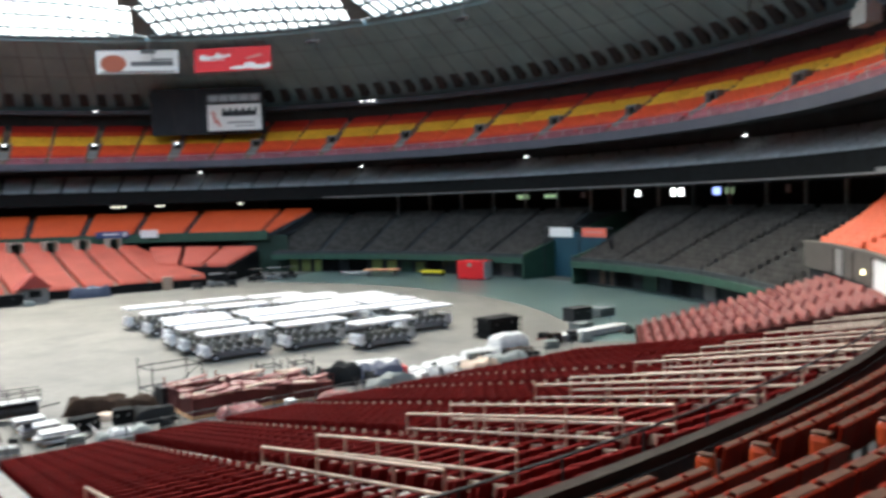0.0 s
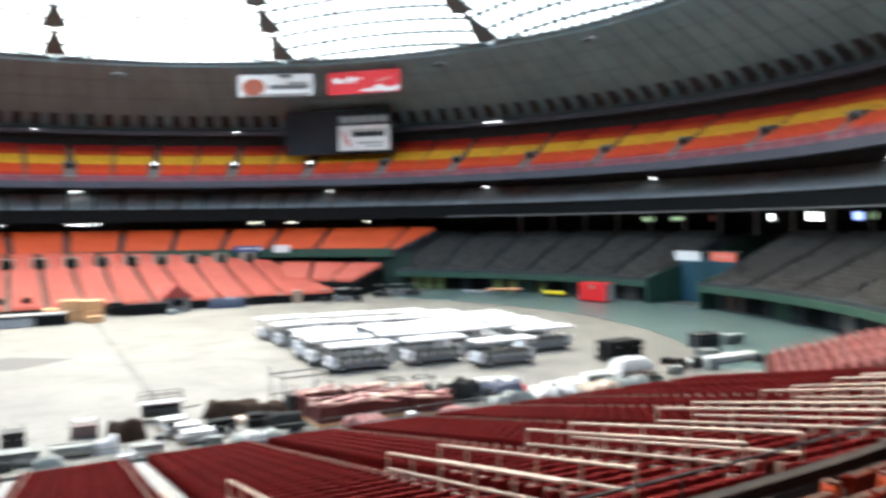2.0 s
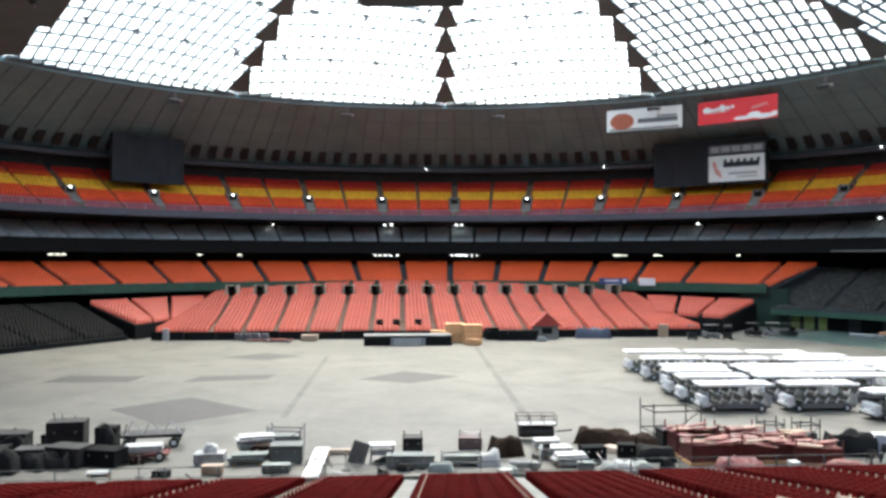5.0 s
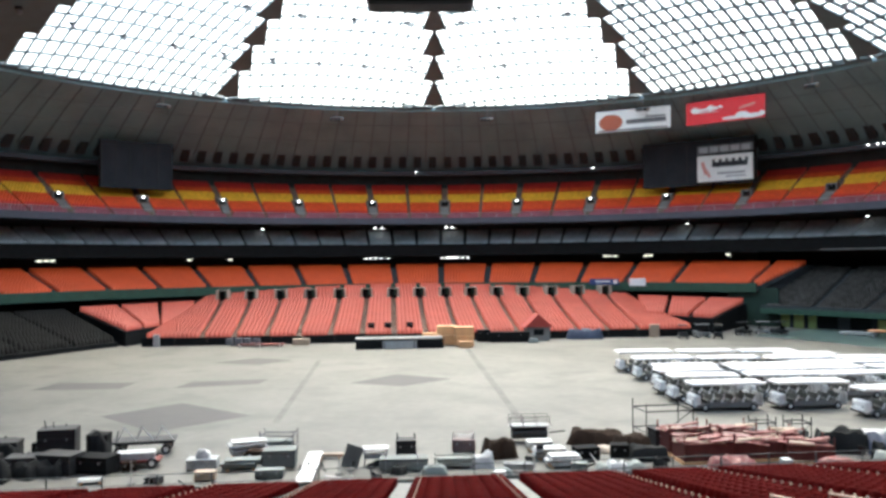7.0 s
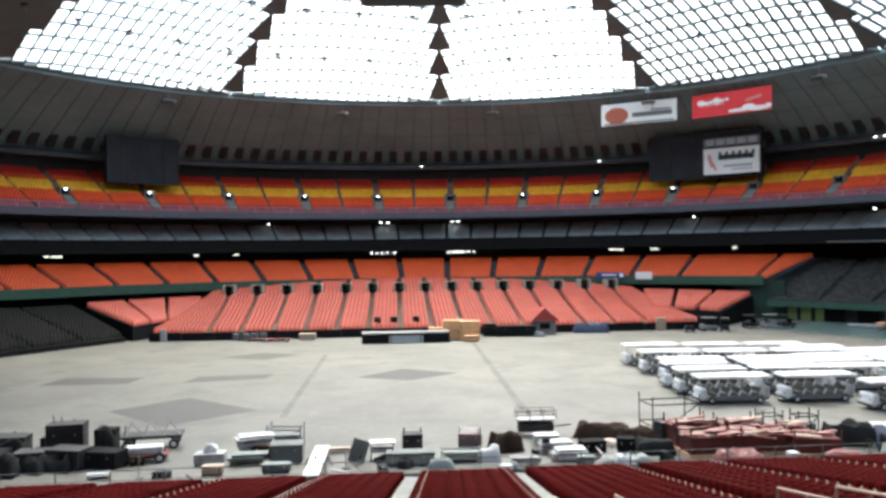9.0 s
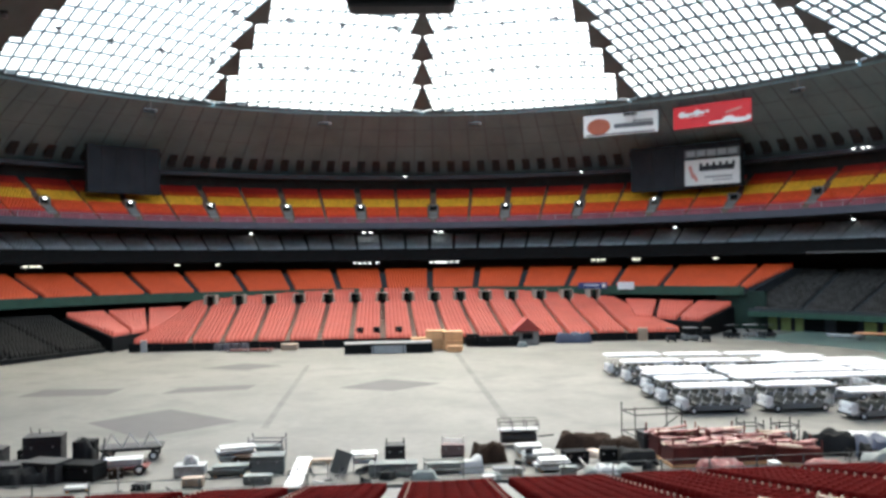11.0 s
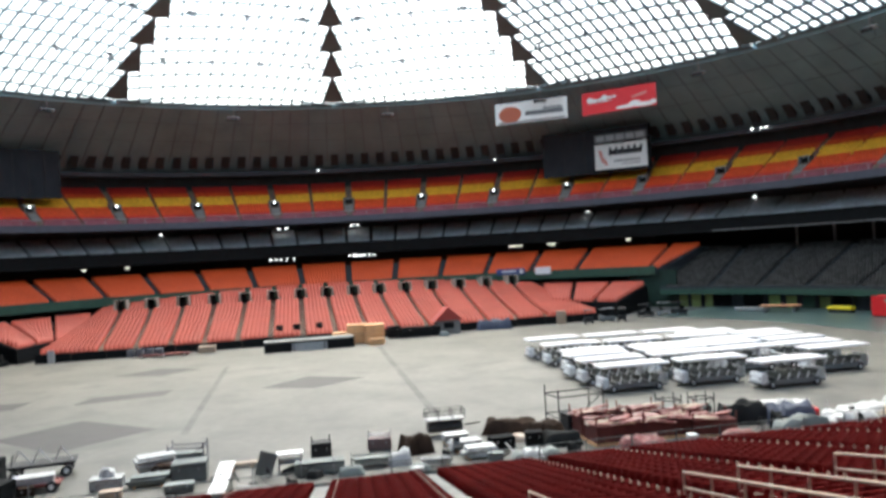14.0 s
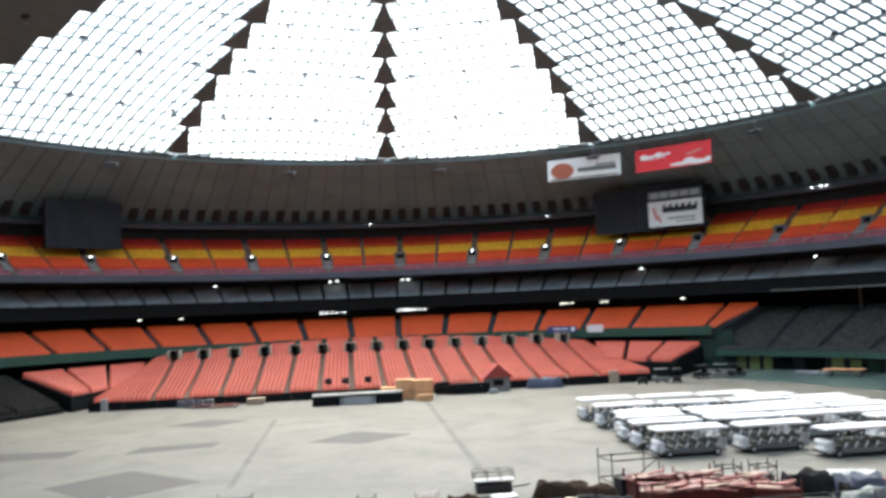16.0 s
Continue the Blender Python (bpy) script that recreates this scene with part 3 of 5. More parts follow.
DARK_METAL = mat("dark painted metal", (0.017, 0.018, 0.019), 0.65, 0.25, 1.5, 14.0, 0.1, rand=0.3)
RUST = mat("rusty brown iron", (0.12, 0.03, 0.024), 0.8, 0.35, 2.0, 16.0, 0.3, rand=0.2)
PINK_TARP = mat("faded pink vinyl", (0.21, 0.058, 0.052), 0.45, 0.4, 0.9, 6.0, 0.3, wear=(0.40, 0.26, 0.23), wear_amount=0.8)
WHITE_TARP = mat("white sheeting", (0.42, 0.43, 0.42), 0.55, 0.2, 1.2, 8.0, 0.3, rand=0.2, wear=(0.22, 0.215, 0.20), wear_amount=0.5)
GREY_TARP = mat("grey green sheeting", (0.15, 0.17, 0.16), 0.6, 0.2, 1.2, 8.0, 0.3, rand=0.3)
BROWN_TARP = mat("brown sacking", (0.026, 0.017, 0.012), 0.9, 0.4, 1.2, 9.0, 0.4, rand=0.3, spec=0.05)
RED_PAINT = mat("bright red paint", (0.72, 0.02, 0.025), 0.35, 0.08, 1.0, 10.0, 0.05)
YELLOW_PAINT = mat("yellow paint", (0.75, 0.62, 0.02), 0.4, 0.1, 1.0, 10.0, 0.05)
BLUE_PAINT = mat("teal blue wall paint", (0.02, 0.07, 0.10), 0.6, 0.2, 0.5, 6.0, 0.1)
SIGN_NAVY = mat("navy sign vinyl", (0.04, 0.06, 0.17), 0.5, 0.1, 0.8, 8.0, 0.03)
NAVY = mat("navy cloth", (0.035, 0.045, 0.075), 0.7, 0.2, 1.0, 8.0, 0.1)
# Yellow-green wall colour, raised to hold the light inside the bays.
LIME = mat("yellow green wall with light in it", (0.27, 0.33, 0.11), 0.6, 0.35, 0.8, 6.0, 0.1, rand=0.35)
SIGN_WHITE = mat("white sign vinyl", (0.74, 0.74, 0.72), 0.45, 0.06, 0.5, 6.0, 0.03)
SIGN_RED = mat("red sign vinyl", (0.66, 0.035, 0.045), 0.45, 0.08, 0.5, 6.0, 0.03)
SIGN_GREY = mat("grey sign print", (0.13, 0.13, 0.14), 0.5, 0.1, 0.8, 8.0, 0.03)
SIGN_BLACK = mat("black sign print", (0.02, 0.02, 0.025), 0.5, 0.1, 0.8, 8.0, 0.03)
SIGN_ORANGE = mat("orange brown sign print", (0.36, 0.10, 0.055), 0.5, 0.1, 0.8, 8.0, 0.03)
SIGN_PINK = mat("pale red sign print", (0.60, 0.25, 0.22), 0.5, 0.1, 0.8, 8.0, 0.03)
BOARD = mat("dark scoreboard face", (0.030, 0.032, 0.037), 0.8, 0.25, 0.3, 4.0, 0.1, spec=0.05)

# ---------------------------------------------------------------- single chairs of the near mezzanine


def stadium_seat(m):
    ch = thing("stadium_seat", m, "worn orange plastic stadium seat, darkened for shade, folded up", "seat", "near mezzanine seats")
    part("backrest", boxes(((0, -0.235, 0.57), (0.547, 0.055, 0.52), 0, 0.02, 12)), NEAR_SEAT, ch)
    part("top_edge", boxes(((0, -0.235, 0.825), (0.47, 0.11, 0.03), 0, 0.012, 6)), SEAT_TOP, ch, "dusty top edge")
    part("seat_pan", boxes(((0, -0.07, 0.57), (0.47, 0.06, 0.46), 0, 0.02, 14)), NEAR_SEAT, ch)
    for x in (-0.255, 0.255):
        part("armrest", boxes(((x, -0.08, 0.56), (0.045, 0.26, 0.035), 0, 0.01), ((x, -0.16, 0.31), (0.035, 0.07, 0.62))), DARK_METAL, ch, "dark iron arm standard")
    return ch


first_seat = None
for a0, a1 in NEAR_SECTIONS:
    for k in range(10):
        r, z = NEAR_ROWS[k]
        n = int(radians(a1 - a0) * r / 0.555)
        for i in range(n):
            az = a0 + (i + 0.5) * (a1 - a0) / n
            m = pose(*polar(r, az, z), 0, 0, 180 - az)
            if first_seat is None:
                first_seat = stadium_seat(m)
            else:
                copy_thing(first_seat, m)


def row_end(m):
    e = thing("row_end_panel", m, "bright orange rounded end panel of a seat row", "end panel", "row ends")
    part("panel", boxes(((0, -0.17, 0.59), (0.19, 0.32, 0.38), 0, 0.09)), ROW_END, e)
    part("cap", boxes(((0, -0.17, 0.795), (0.15, 0.26, 0.03), 0, 0.015)), SEAT_TOP, e, "grey end cap")
    return e


first_end = None
for az in (163.4, 171.5):
    for k in range(10):
        r, z = NEAR_ROWS[k]
        m = pose(*polar(r, az, z), 0, 0, 180 - az)
        if first_end is None:
            first_end = row_end(m)
        else:
            copy_thing(first_end, m)

# rail along the near parapet
rail = thing("front_railing", pose(0, 0, 0), "dark steel pipe railing before the mezzanine parapet", "railing")
azs = np.arange(152.0, 181.0, 1.6)
for i, az in enumerate(azs):
    part("post", tubes((polar(72.75, az, 6.0), polar(72.75, az, 7.25), 0.025, 6)), DARK_METAL, rail)
    if i:
        for zz in (6.65, 7.25):
            part("rail_bar", tubes((polar(72.75, azs[i - 1], zz), polar(72.75, az, zz), 0.028, 6)), DARK_METAL, rail)

# ---------------------------------------------------------------- stair rails of the near stand


def near_front(x):
    return -42.9 + 0.0947 * x


def near_floor(x, y):
    u = near_front(x) - y
    return near_z(max(0.0, min(1.0, u / 30.0)))


first_plate = None
for x in near_x[1:-1]:
    wide = abs(x + 1.75) < 0.1
    for side in (-0.72, 0.72):
        xx = x + side
        y0, y1 = (near_front(x) - 20.4, near_front(x) - 28.6)
        if x > 2:
            hr = thing("stair_handrail", pose(xx, y0, near_floor(xx, y0)), "cream painted pipe handrail beside the aisle steps", "handrail", "aisle handrails")
            z0, z1 = 0.0, near_floor(xx, y1) - near_floor(xx, y0)
            dy = y1 - y0
            for h in (1.08, 0.68):
                part("rail_bar", tubes(((0, 0, z0 + h), (0, dy, z1 + h), 0.036, 6)), RAIL_PAINT, hr)
            for q in np.linspace(0, 1, 6):
                part("post", tubes(((0, dy * q, (z1 - z0) * q), (0, dy * q, (z1 - z0) * q + 1.08), 0.03, 6)), RAIL_PAINT, hr)
            part("kick_board", boxes(((0, dy / 2, (z1 - z0) / 2 + 0.36), (0.05, math.hypot(dy, z1 - z0), 0.22), 0, 0, math.degrees(math.atan2(z1 - z0, dy)) + 180)), RAIL_PAINT, hr)
        # pale numbered end plates of the rows
        if side * (x + 1.0) < 0:
            for k in range(1, 28) if -13 < x < 28 else ():
                yy = near_front(x) - (k + 0.5) * 30.0 / 40
                m = pose(xx, yy, near_floor(xx, yy))
                if first_plate is None:
                    first_plate = thing("seat_end_plate", m, "pale enamel row marker on a seat end", "row marker", "aisle row markers")
                    part("plate", boxes(((0, -0.18, 0.56), (0.03, 0.15, 0.13), 0, 0.01)), CREAM_RAIL, first_plate)
                    part("standard", boxes(((0, -0.18, 0.25), (0.03, 0.12, 0.48))), RUST, first_plate)
                else:
                    copy_thing(first_plate, m)
    # worn aisle steps
    st = thing("aisle_stair", pose(x, near_front(x), 0), "worn grey concrete aisle steps between seat sections", "stairs", "near aisles")
    for k in range(40):
        yy = -(k + 0.5) * 30.0 / 40
        w = 1.35 if wide else 0.85
        part("step", boxes(((0, yy + 0.22, near_z((k + 0.5) / 40) - 0.02), (w, 0.44, 0.24))), CONCRETE, st)

# front fence of the near stand
fence = thing("field_fence", pose(0, 0, 0), "low grey green rail fence at the foot of the near stand", "fence")
fx = np.arange(-36, 40, 2.5)
for i, x in enumerate(fx):
    y = near_front(x) + 0.5
    part("post", boxes(((x, y, 0.6), (0.06, 0.06, 1.2))), FENCE_PAINT, fence)
    if i:
        xp, yp = fx[i - 1], near_front(fx[i - 1]) + 0.5
        for zz in (1.17, 0.7):
            part("rail_bar", tubes(((xp, yp, zz), (x, y, zz), 0.022, 6)), FENCE_PAINT, fence)
        part("kick_panel", boxes((((x + xp) / 2, (y + yp) / 2, 0.28), (2.42, 0.04, 0.5), math.degrees(math.atan2(y - yp, x - xp)))), FENCE_PAINT, fence)

# ---------------------------------------------------------------- tourist trams


def wheel(parent, x, y, r=0.3):
    bm = bmesh.new()
    q = bmesh.ops.create_cone(bm, cap_ends=True, segments=16, radius1=r, radius2=r, depth=0.2)
    bmesh.ops.rotate(bm, verts=q["verts"], cent=(0, 0, 0), matrix=Matrix.Rotation(radians(90), 3, "X"))
    bmesh.ops.translate(bm, verts=q["verts"], vec=(x, y, r))
    w = part("wheel", bm, TYRE, parent, "black tyre")
    bm = bmesh.new()
    q = bmesh.ops.create_cone(bm, cap_ends=True, segments=12, radius1=r * 0.6, radius2=r * 0.5, depth=0.23)
    bmesh.ops.rotate(bm, verts=q["verts"], cent=(0, 0, 0), matrix=Matrix.Rotation(radians(90), 3, "X"))
    bmesh.ops.translate(bm, verts=q["verts"], vec=(x, y, r))
    part("rim", bm, WHITE_PAINT, w, "white wheel rim")


def tram(m):
    t = thing("passenger_tram", m, "white open-sided passenger tram with a flat canopy", "tram", "parked trams")
    part("chassis", boxes(((0.1, 0, 0.42), (5.2, 1.75, 0.22), 0, 0.04), ((0.2, -0.88, 0.52), (3.9, 0.06, 0.42), 0, 0.02), ((0.2, 0.88, 0.52), (3.9, 0.06, 0.42), 0, 0.02)), GREY_BODY, t, "silver grey sills")
    bm = boxes(((0, 0, 2.25), (5.9, 2.0, 0.22), 0, 0.06), ((0, 0, 2.38), (5.5, 1.6, 0.06), 0, 0.02))
    part("canopy", bm, WHITE_PAINT, t, "flat white canopy")
    part("nose", boxes(((-2.55, 0, 0.85), (0.55, 1.72, 0.95), 0, 0.12), ((-2.72, 0, 0.55), (0.35, 1.6, 0.45), 0, 0.08)), WHITE_PAINT, t, "white rounded nose")
    part("bumper", boxes(((-2.93, 0, 0.42), (0.12, 1.7, 0.16), 0, 0.03)), DARK_METAL, t, "black bumper")
    for y in (-0.6, 0.6):
        bm = bmesh.new()
        q = bmesh.ops.create_cone(bm, cap_ends=True, segments=12, radius1=0.1, radius2=0.1, depth=0.06)
        bmesh.ops.rotate(bm, verts=q["verts"], cent=(0, 0, 0), matrix=Matrix.Rotation(radians(90), 3, "Y"))
        bmesh.ops.translate(bm, verts=q["verts"], vec=(-2.86, y, 0.85))
        part("headlight", bm, STEEL, t, "round headlight")
    part("tail_panel", boxes(((2.72, 0, 0.95), (0.1, 1.72, 0.9), 0, 0.03)), WHITE_PAINT, t, "white tail panel")
    for i, x in enumerate((-1.55, -0.7, 0.15, 1.0, 1.85)):
        b = part("bench", boxes(((x, 0, 0.80), (0.42, 1.66, 0.1), 0, 0.03), ((x, 0, 0.62), (0.12, 1.5, 0.3))), BENCH, t, "grey bench seat")
        for y in (-0.86, 0.86):
            part("bench_end", boxes(((x + 0.16, y, 0.9), (0.14, 0.05, 0.62), 0, 0.02, 0, 24)), WHITE_PAINT, b, "white slanted bench end")
        part("bench_back", boxes(((x + 0.24, 0, 1.08), (0.07, 1.66, 0.42), 0, 0.025, 0, 8)), BENCH, b)
    for x in (-2.3, -0.3, 0.6, 2.55):
        for y in (-0.84, 0.84):
            part("post", tubes(((x, y, 0.5), (x, y, 2.25), 0.024, 6)), STEEL, t)
    part("windscreen_frame", boxes(((-2.36, 0, 1.38), (0.05, 1.6, 0.06)), ((-2.3, 0, 2.12), (0.05, 1.6, 0.06))), DARK_METAL, t)
    part("steering_wheel", tubes(((-2.05, -0.4, 1.1), (-2.15, -0.4, 1.16), 0.2, 12)), DARK_METAL, t)
    for x in (-1.95, 1.95):
        for y in (-0.82, 0.82):
            wheel(t, x, y)
    return t


TRAM_PLACES = [(20.0, -0.9), (20.4, -6.4), (20.8, -11.9), (20.3, -14.6), (20.4, -18.0), (20.8, -21.9),
               (26.0, -1.1), (26.4, -6.7), (26.9, -12.0), (26.8, -14.4), (26.6, -17.6), (27.1, -21.6),
               (32.0, -1.4), (34.6, -4.2), (32.6, -6.9), (32.6, -11.0), (32.3, -14.0), (32.2, -17.4), (31.6, -25.0),
               (38.3, -7.4), (38.2, -10.4), (38.4, -13.6), (37.9, -17.0), (38.1, -20.3)]
first_tram = None
for i, (x, y) in enumerate(TRAM_PLACES):
    m = pose(x, y, 0, 0, 0, 3.0 + RNG.normal(0, 1.2))
    if first_tram is None:
        first_tram = tram(m @ Matrix.Diagonal((0.92, 0.98, 0.86, 1)))
    else:
        copy_thing(first_tram, m)

# ---------------------------------------------------------------- signs and boards


def curved_panel(name, r, a0, a1, z0, z1, depth, material, parent=None, step=0.5):
    n = max(2, int(abs(a1 - a0) / step) + 1)
    v, f = [], []
    for a in np.linspace(a0, a1, n):
        v += [polar(r, a, z0), polar(r, a, z1), polar(r + depth, a, z1), polar(r + depth, a, z0)]
    for i in range(n - 1):
        for j in range(4):
            j2 = (j + 1) % 4
            f.append((4 * i + j, 4 * i + 4 + j, 4 * i + 4 + j2, 4 * i + j2))
    f += [(0, 1, 2, 3), (4 * n - 1, 4 * n - 2, 4 * n - 3, 4 * n - 4)]
    return ob_of(name, finish(name, v, f, material), parent)


def flat_sign(name, r, a0, a1, z0, z1, label, category):
    """A flat board hung between two azimuths; gives its empty (x along the board, z up, front towards -y) and its width."""
    p0, p1 = Vector(polar(r, a0)), Vector(polar(r, a1))
    mid, w = (p0 + p1) / 2, (p1 - p0).length
    rz = math.degrees(math.atan2(p1.y - p0.y, p1.x - p0.x))
    return thing(name, pose(mid.x, mid.y, (z0 + z1) / 2, 0, 0, rz), label, category), w, z1 - z0


def disc(bm, x, z, rx, rz, y=-0.08):
    q = bmesh.ops.create_cone(bm, cap_ends=True, segments=24, radius1=1, radius2=1, depth=0.02)
    bmesh.ops.transform(bm, matrix=pose(x, y, z, 90) @ Matrix.Diagonal((rx, rz, 1, 1)), verts=q["verts"])
    return bm


sgn, w, h = flat_sign("roof_banner", 75.5, 22.6, 33.05, 34.5, 38.45, "white banner with an orange-brown half disc and grey print bars", "banner")
part("panel", boxes(((0, 0, 0), (w, 0.12, h), 0, 0.03)), SIGN_WHITE, sgn)
part("emblem", disc(bmesh.new(), -w * 0.29, -h * 0.06, w * 0.16, h * 0.38), SIGN_ORANGE, sgn, "orange brown half disc")
part("print_bar", boxes(((w * 0.18, -0.08, -h * 0.08), (w * 0.52, 0.02, h * 0.2))), SIGN_GREY, sgn)
part("print_bar", boxes(((w * 0.30, -0.08, h * 0.09), (w * 0.26, 0.02, h * 0.08))), SIGN_GREY, sgn)
part("foot_bar", boxes(((0, -0.08, -h * 0.43), (w * 0.92, 0.02, h * 0.07))), SIGN_GREY, sgn)
for sx in (-0.4, 0.4):
    part("hanger", tubes(((sx * w, 0.1, h / 2), (sx * w, 0.1, h / 2 + 2.2), 0.05, 6)), DARK_METAL, sgn)
sgn, w, h = flat_sign("roof_banner", 75.5, 35.15, 45.6, 34.4, 38.4, "red banner with white brush shapes", "banner")
part("panel", boxes(((0, 0, 0), (w, 0.12, h), 0, 0.03)), SIGN_RED, sgn)
bm = bmesh.new()
for i, (cx, cz, rx_, rz_) in enumerate(((-0.38, 0.12, 0.05, 0.13), (-0.31, 0.10, 0.035, 0.07), (-0.25, 0.12, 0.03, 0.06), (-0.18, 0.16, 0.045, 0.13), (-0.11, 0.14, 0.03, 0.07), (-0.05, 0.17, 0.025, 0.06), (-0.24, 0.0, 0.16, 0.018))):
    disc(bm, cx * w, cz * h, rx_ * w, rz_ * h, -0.08 - 0.003 * i)
part("white_flourish", bm, SIGN_WHITE, sgn)
bm = bmesh.new()
for i, (cx, cz, rx_, rz_) in enumerate(((0.10, -0.36, 0.14, 0.07), (0.22, -0.26, 0.08, 0.12), (0.34, -0.36, 0.14, 0.10), (0.46, -0.30, 0.04, 0.10))):
    disc(bm, cx * w, cz * h, rx_ * w, rz_ * h, -0.08 - 0.004 * i)
part("white_drift", bm, SIGN_WHITE, sgn)
part("grey_mark", boxes(((w * 0.28, -0.1, h * 0.08), (w * 0.20, 0.02, h * 0.1), 0, 0, 0, -12)), SIGN_PINK, sgn)
for sx in (-0.4, 0.4):
    part("hanger", tubes(((sx * w, 0.1, h / 2), (sx * w, 0.1, h / 2 + 2.2), 0.05, 6)), DARK_METAL, sgn)

for a0, a1 in ((27.6, 41.7), (-44.5, -35.8)):
    sb = thing("scoreboard", pose(0, 0, 0), "dark unlit scoreboard above the upper deck", "scoreboard", "scoreboards")
    curved_panel("face", 84.0, a0, a1, 24.6, 33.0, 1.2, BOARD, sb)
    for a in np.linspace(a0, a1, 6):
        part("mullion", boxes(((*polar(83.93, a, 28.8)[:2], 28.8), (0.12, 0.1, 8.3), -a)), DARK_METAL, sb)
sgn, w, h = flat_sign("board_sign", 83.4, 34.7, 41.6, 25.1, 29.85, "white sign with plain dark and red shapes below a grey strip", "sign")
part("panel", boxes(((0, 0, 0), (w, 0.2, h), 0, 0.03)), SIGN_WHITE, sgn)
bm = bmesh.new()
box(bm, (w * 0.09, -0.12, h * 0.14), (w * 0.62, 0.02, h * 0.2))
for i in range(6):
    box(bm, (-w * 0.2 + i * w * 0.118, -0.12, h * 0.20), (w * 0.05, 0.024, h * 0.3), 0, 0, 0, 8)
part("dark_wordmark", bm, SIGN_BLACK, sgn, "dark wordmark shape")
part("grey_bar", boxes(((w * 0.12, -0.12, -h * 0.2), (w * 0.5, 0.02, h * 0.08)), ((w * 0.2, -0.12, -h * 0.33), (w * 0.36, 0.02, h * 0.05))), STEEL, sgn)
part("red_swoosh", boxes(((-w * 0.37, -0.12, h * 0.02), (w * 0.06, 0.02, h * 0.5), 0, 0, 0, -16), ((-w * 0.3, -0.12, -h * 0.2), (w * 0.05, 0.02, h * 0.3), 0, 0, 0, -24)), SIGN_PINK, sgn)
part("top_strip", boxes(((0, 0.05, h / 2 + 1.1), (w, 0.2, 1.5), 0, 0.03)), SIGN_GREY, sgn, "grey strip with panels")
for i in range(5):
    part("strip_panel", boxes(((-w * 0.38 + i * w * 0.19, -0.07, h / 2 + 1.1), (w * 0.15, 0.03, 1.0))), STEEL, sgn)
sgn, w, h = flat_sign("fascia_sign", 72.7, 27.6, 29.9, 6.35, 7.65, "plain white sign on the mezzanine front", "sign")
part("panel", boxes(((0, 0, 0), (w, 0.1, h), 0, 0.02)), SIGN_WHITE, sgn)
sgn, w, h = flat_sign("fascia_sign", 72.7, 21.9, 26.1, 6.5, 7.6, "navy blue banner with pale bars on the mezzanine front", "sign")
part("panel", boxes(((0, 0, 0), (w, 0.1, h), 0, 0.02)), SIGN_NAVY, sgn)
part("print_bar", boxes(((-w * 0.05, -0.07, 0.08), (w * 0.5, 0.02, h * 0.2)), ((w * 0.38, -0.07, 0), (w * 0.12, 0.02, h * 0.6))), SIGN_WHITE, sgn)
sgn, w, h = flat_sign("tunnel_sign", 75.0, 85.6, 89.0, 5.8, 7.05, "white sign over the bleacher tunnel", "sign")
part("panel", boxes(((0, 0, 0), (w, 0.1, h), 0, 0.02)), SIGN_WHITE, sgn)
sgn, w, h = flat_sign("tunnel_sign", 75.0, 90.4, 94.0, 5.9, 7.05, "faded red sign with a pale bar over the bleacher tunnel", "sign")
part("panel", boxes(((0, 0, 0), (w, 0.1, h), 0, 0.02)), mat("faded red sign", (0.65, 0.14, 0.09), 0.5, 0.1, 0.6, 8.0, 0.03), sgn)
part("print_bar", boxes(((0, -0.07, 0.05), (w * 0.7, 0.02, h * 0.22))), SIGN_PINK, sgn)
# the frame that carries both tunnel signs, and the tunnel's coloured back wall
gantry = thing("sign_gantry", pose(0, 0, 0), "dark steel gantry over the bleacher tunnel", "gantry")
for az in (84.6, 89.7, 94.6):
    part("post", tubes((polar(75.25, az, 0), polar(75.25, az, 7.1), 0.08, 8)), DARK_METAL, gantry)
part("beam", tubes((polar(75.25, 84.6, 7.1), polar(75.25, 94.6, 7.1), 0.08, 8)), DARK_METAL, gantry)
curved_panel("wall_tunnel", 78.0, 84.1, 91.5, 0.0, 6.2, 0.3, BLUE_PAINT)
tagged(bpy.data.objects["wall_tunnel"], "teal blue wall at the back of the tunnel", "wall", "", "structure")
for i, az in enumerate((84.05, 91.55)):
    v = [polar(71.8, az, 0), polar(96, az, 0), polar(96, az, 9.6), polar(71.8, az, 3.5)]
    a2 = az + (0.25 if i else -0.25)
    v += [polar(71.8, a2, 0), polar(96, a2, 0), polar(96, a2, 9.6), polar(71.8, a2, 3.5)]
    tagged(ob_of("wall_tunnel_side_%d" % (i + 1), finish("side", v, [(0, 1, 2, 3), (7, 6, 5, 4), (0, 4, 5, 1), (3, 2, 6, 7), (1, 5, 6, 2), (0, 3, 7, 4)], GREEN_RAIL)), "green side wall of the bleacher tunnel", "wall", "", "structure")

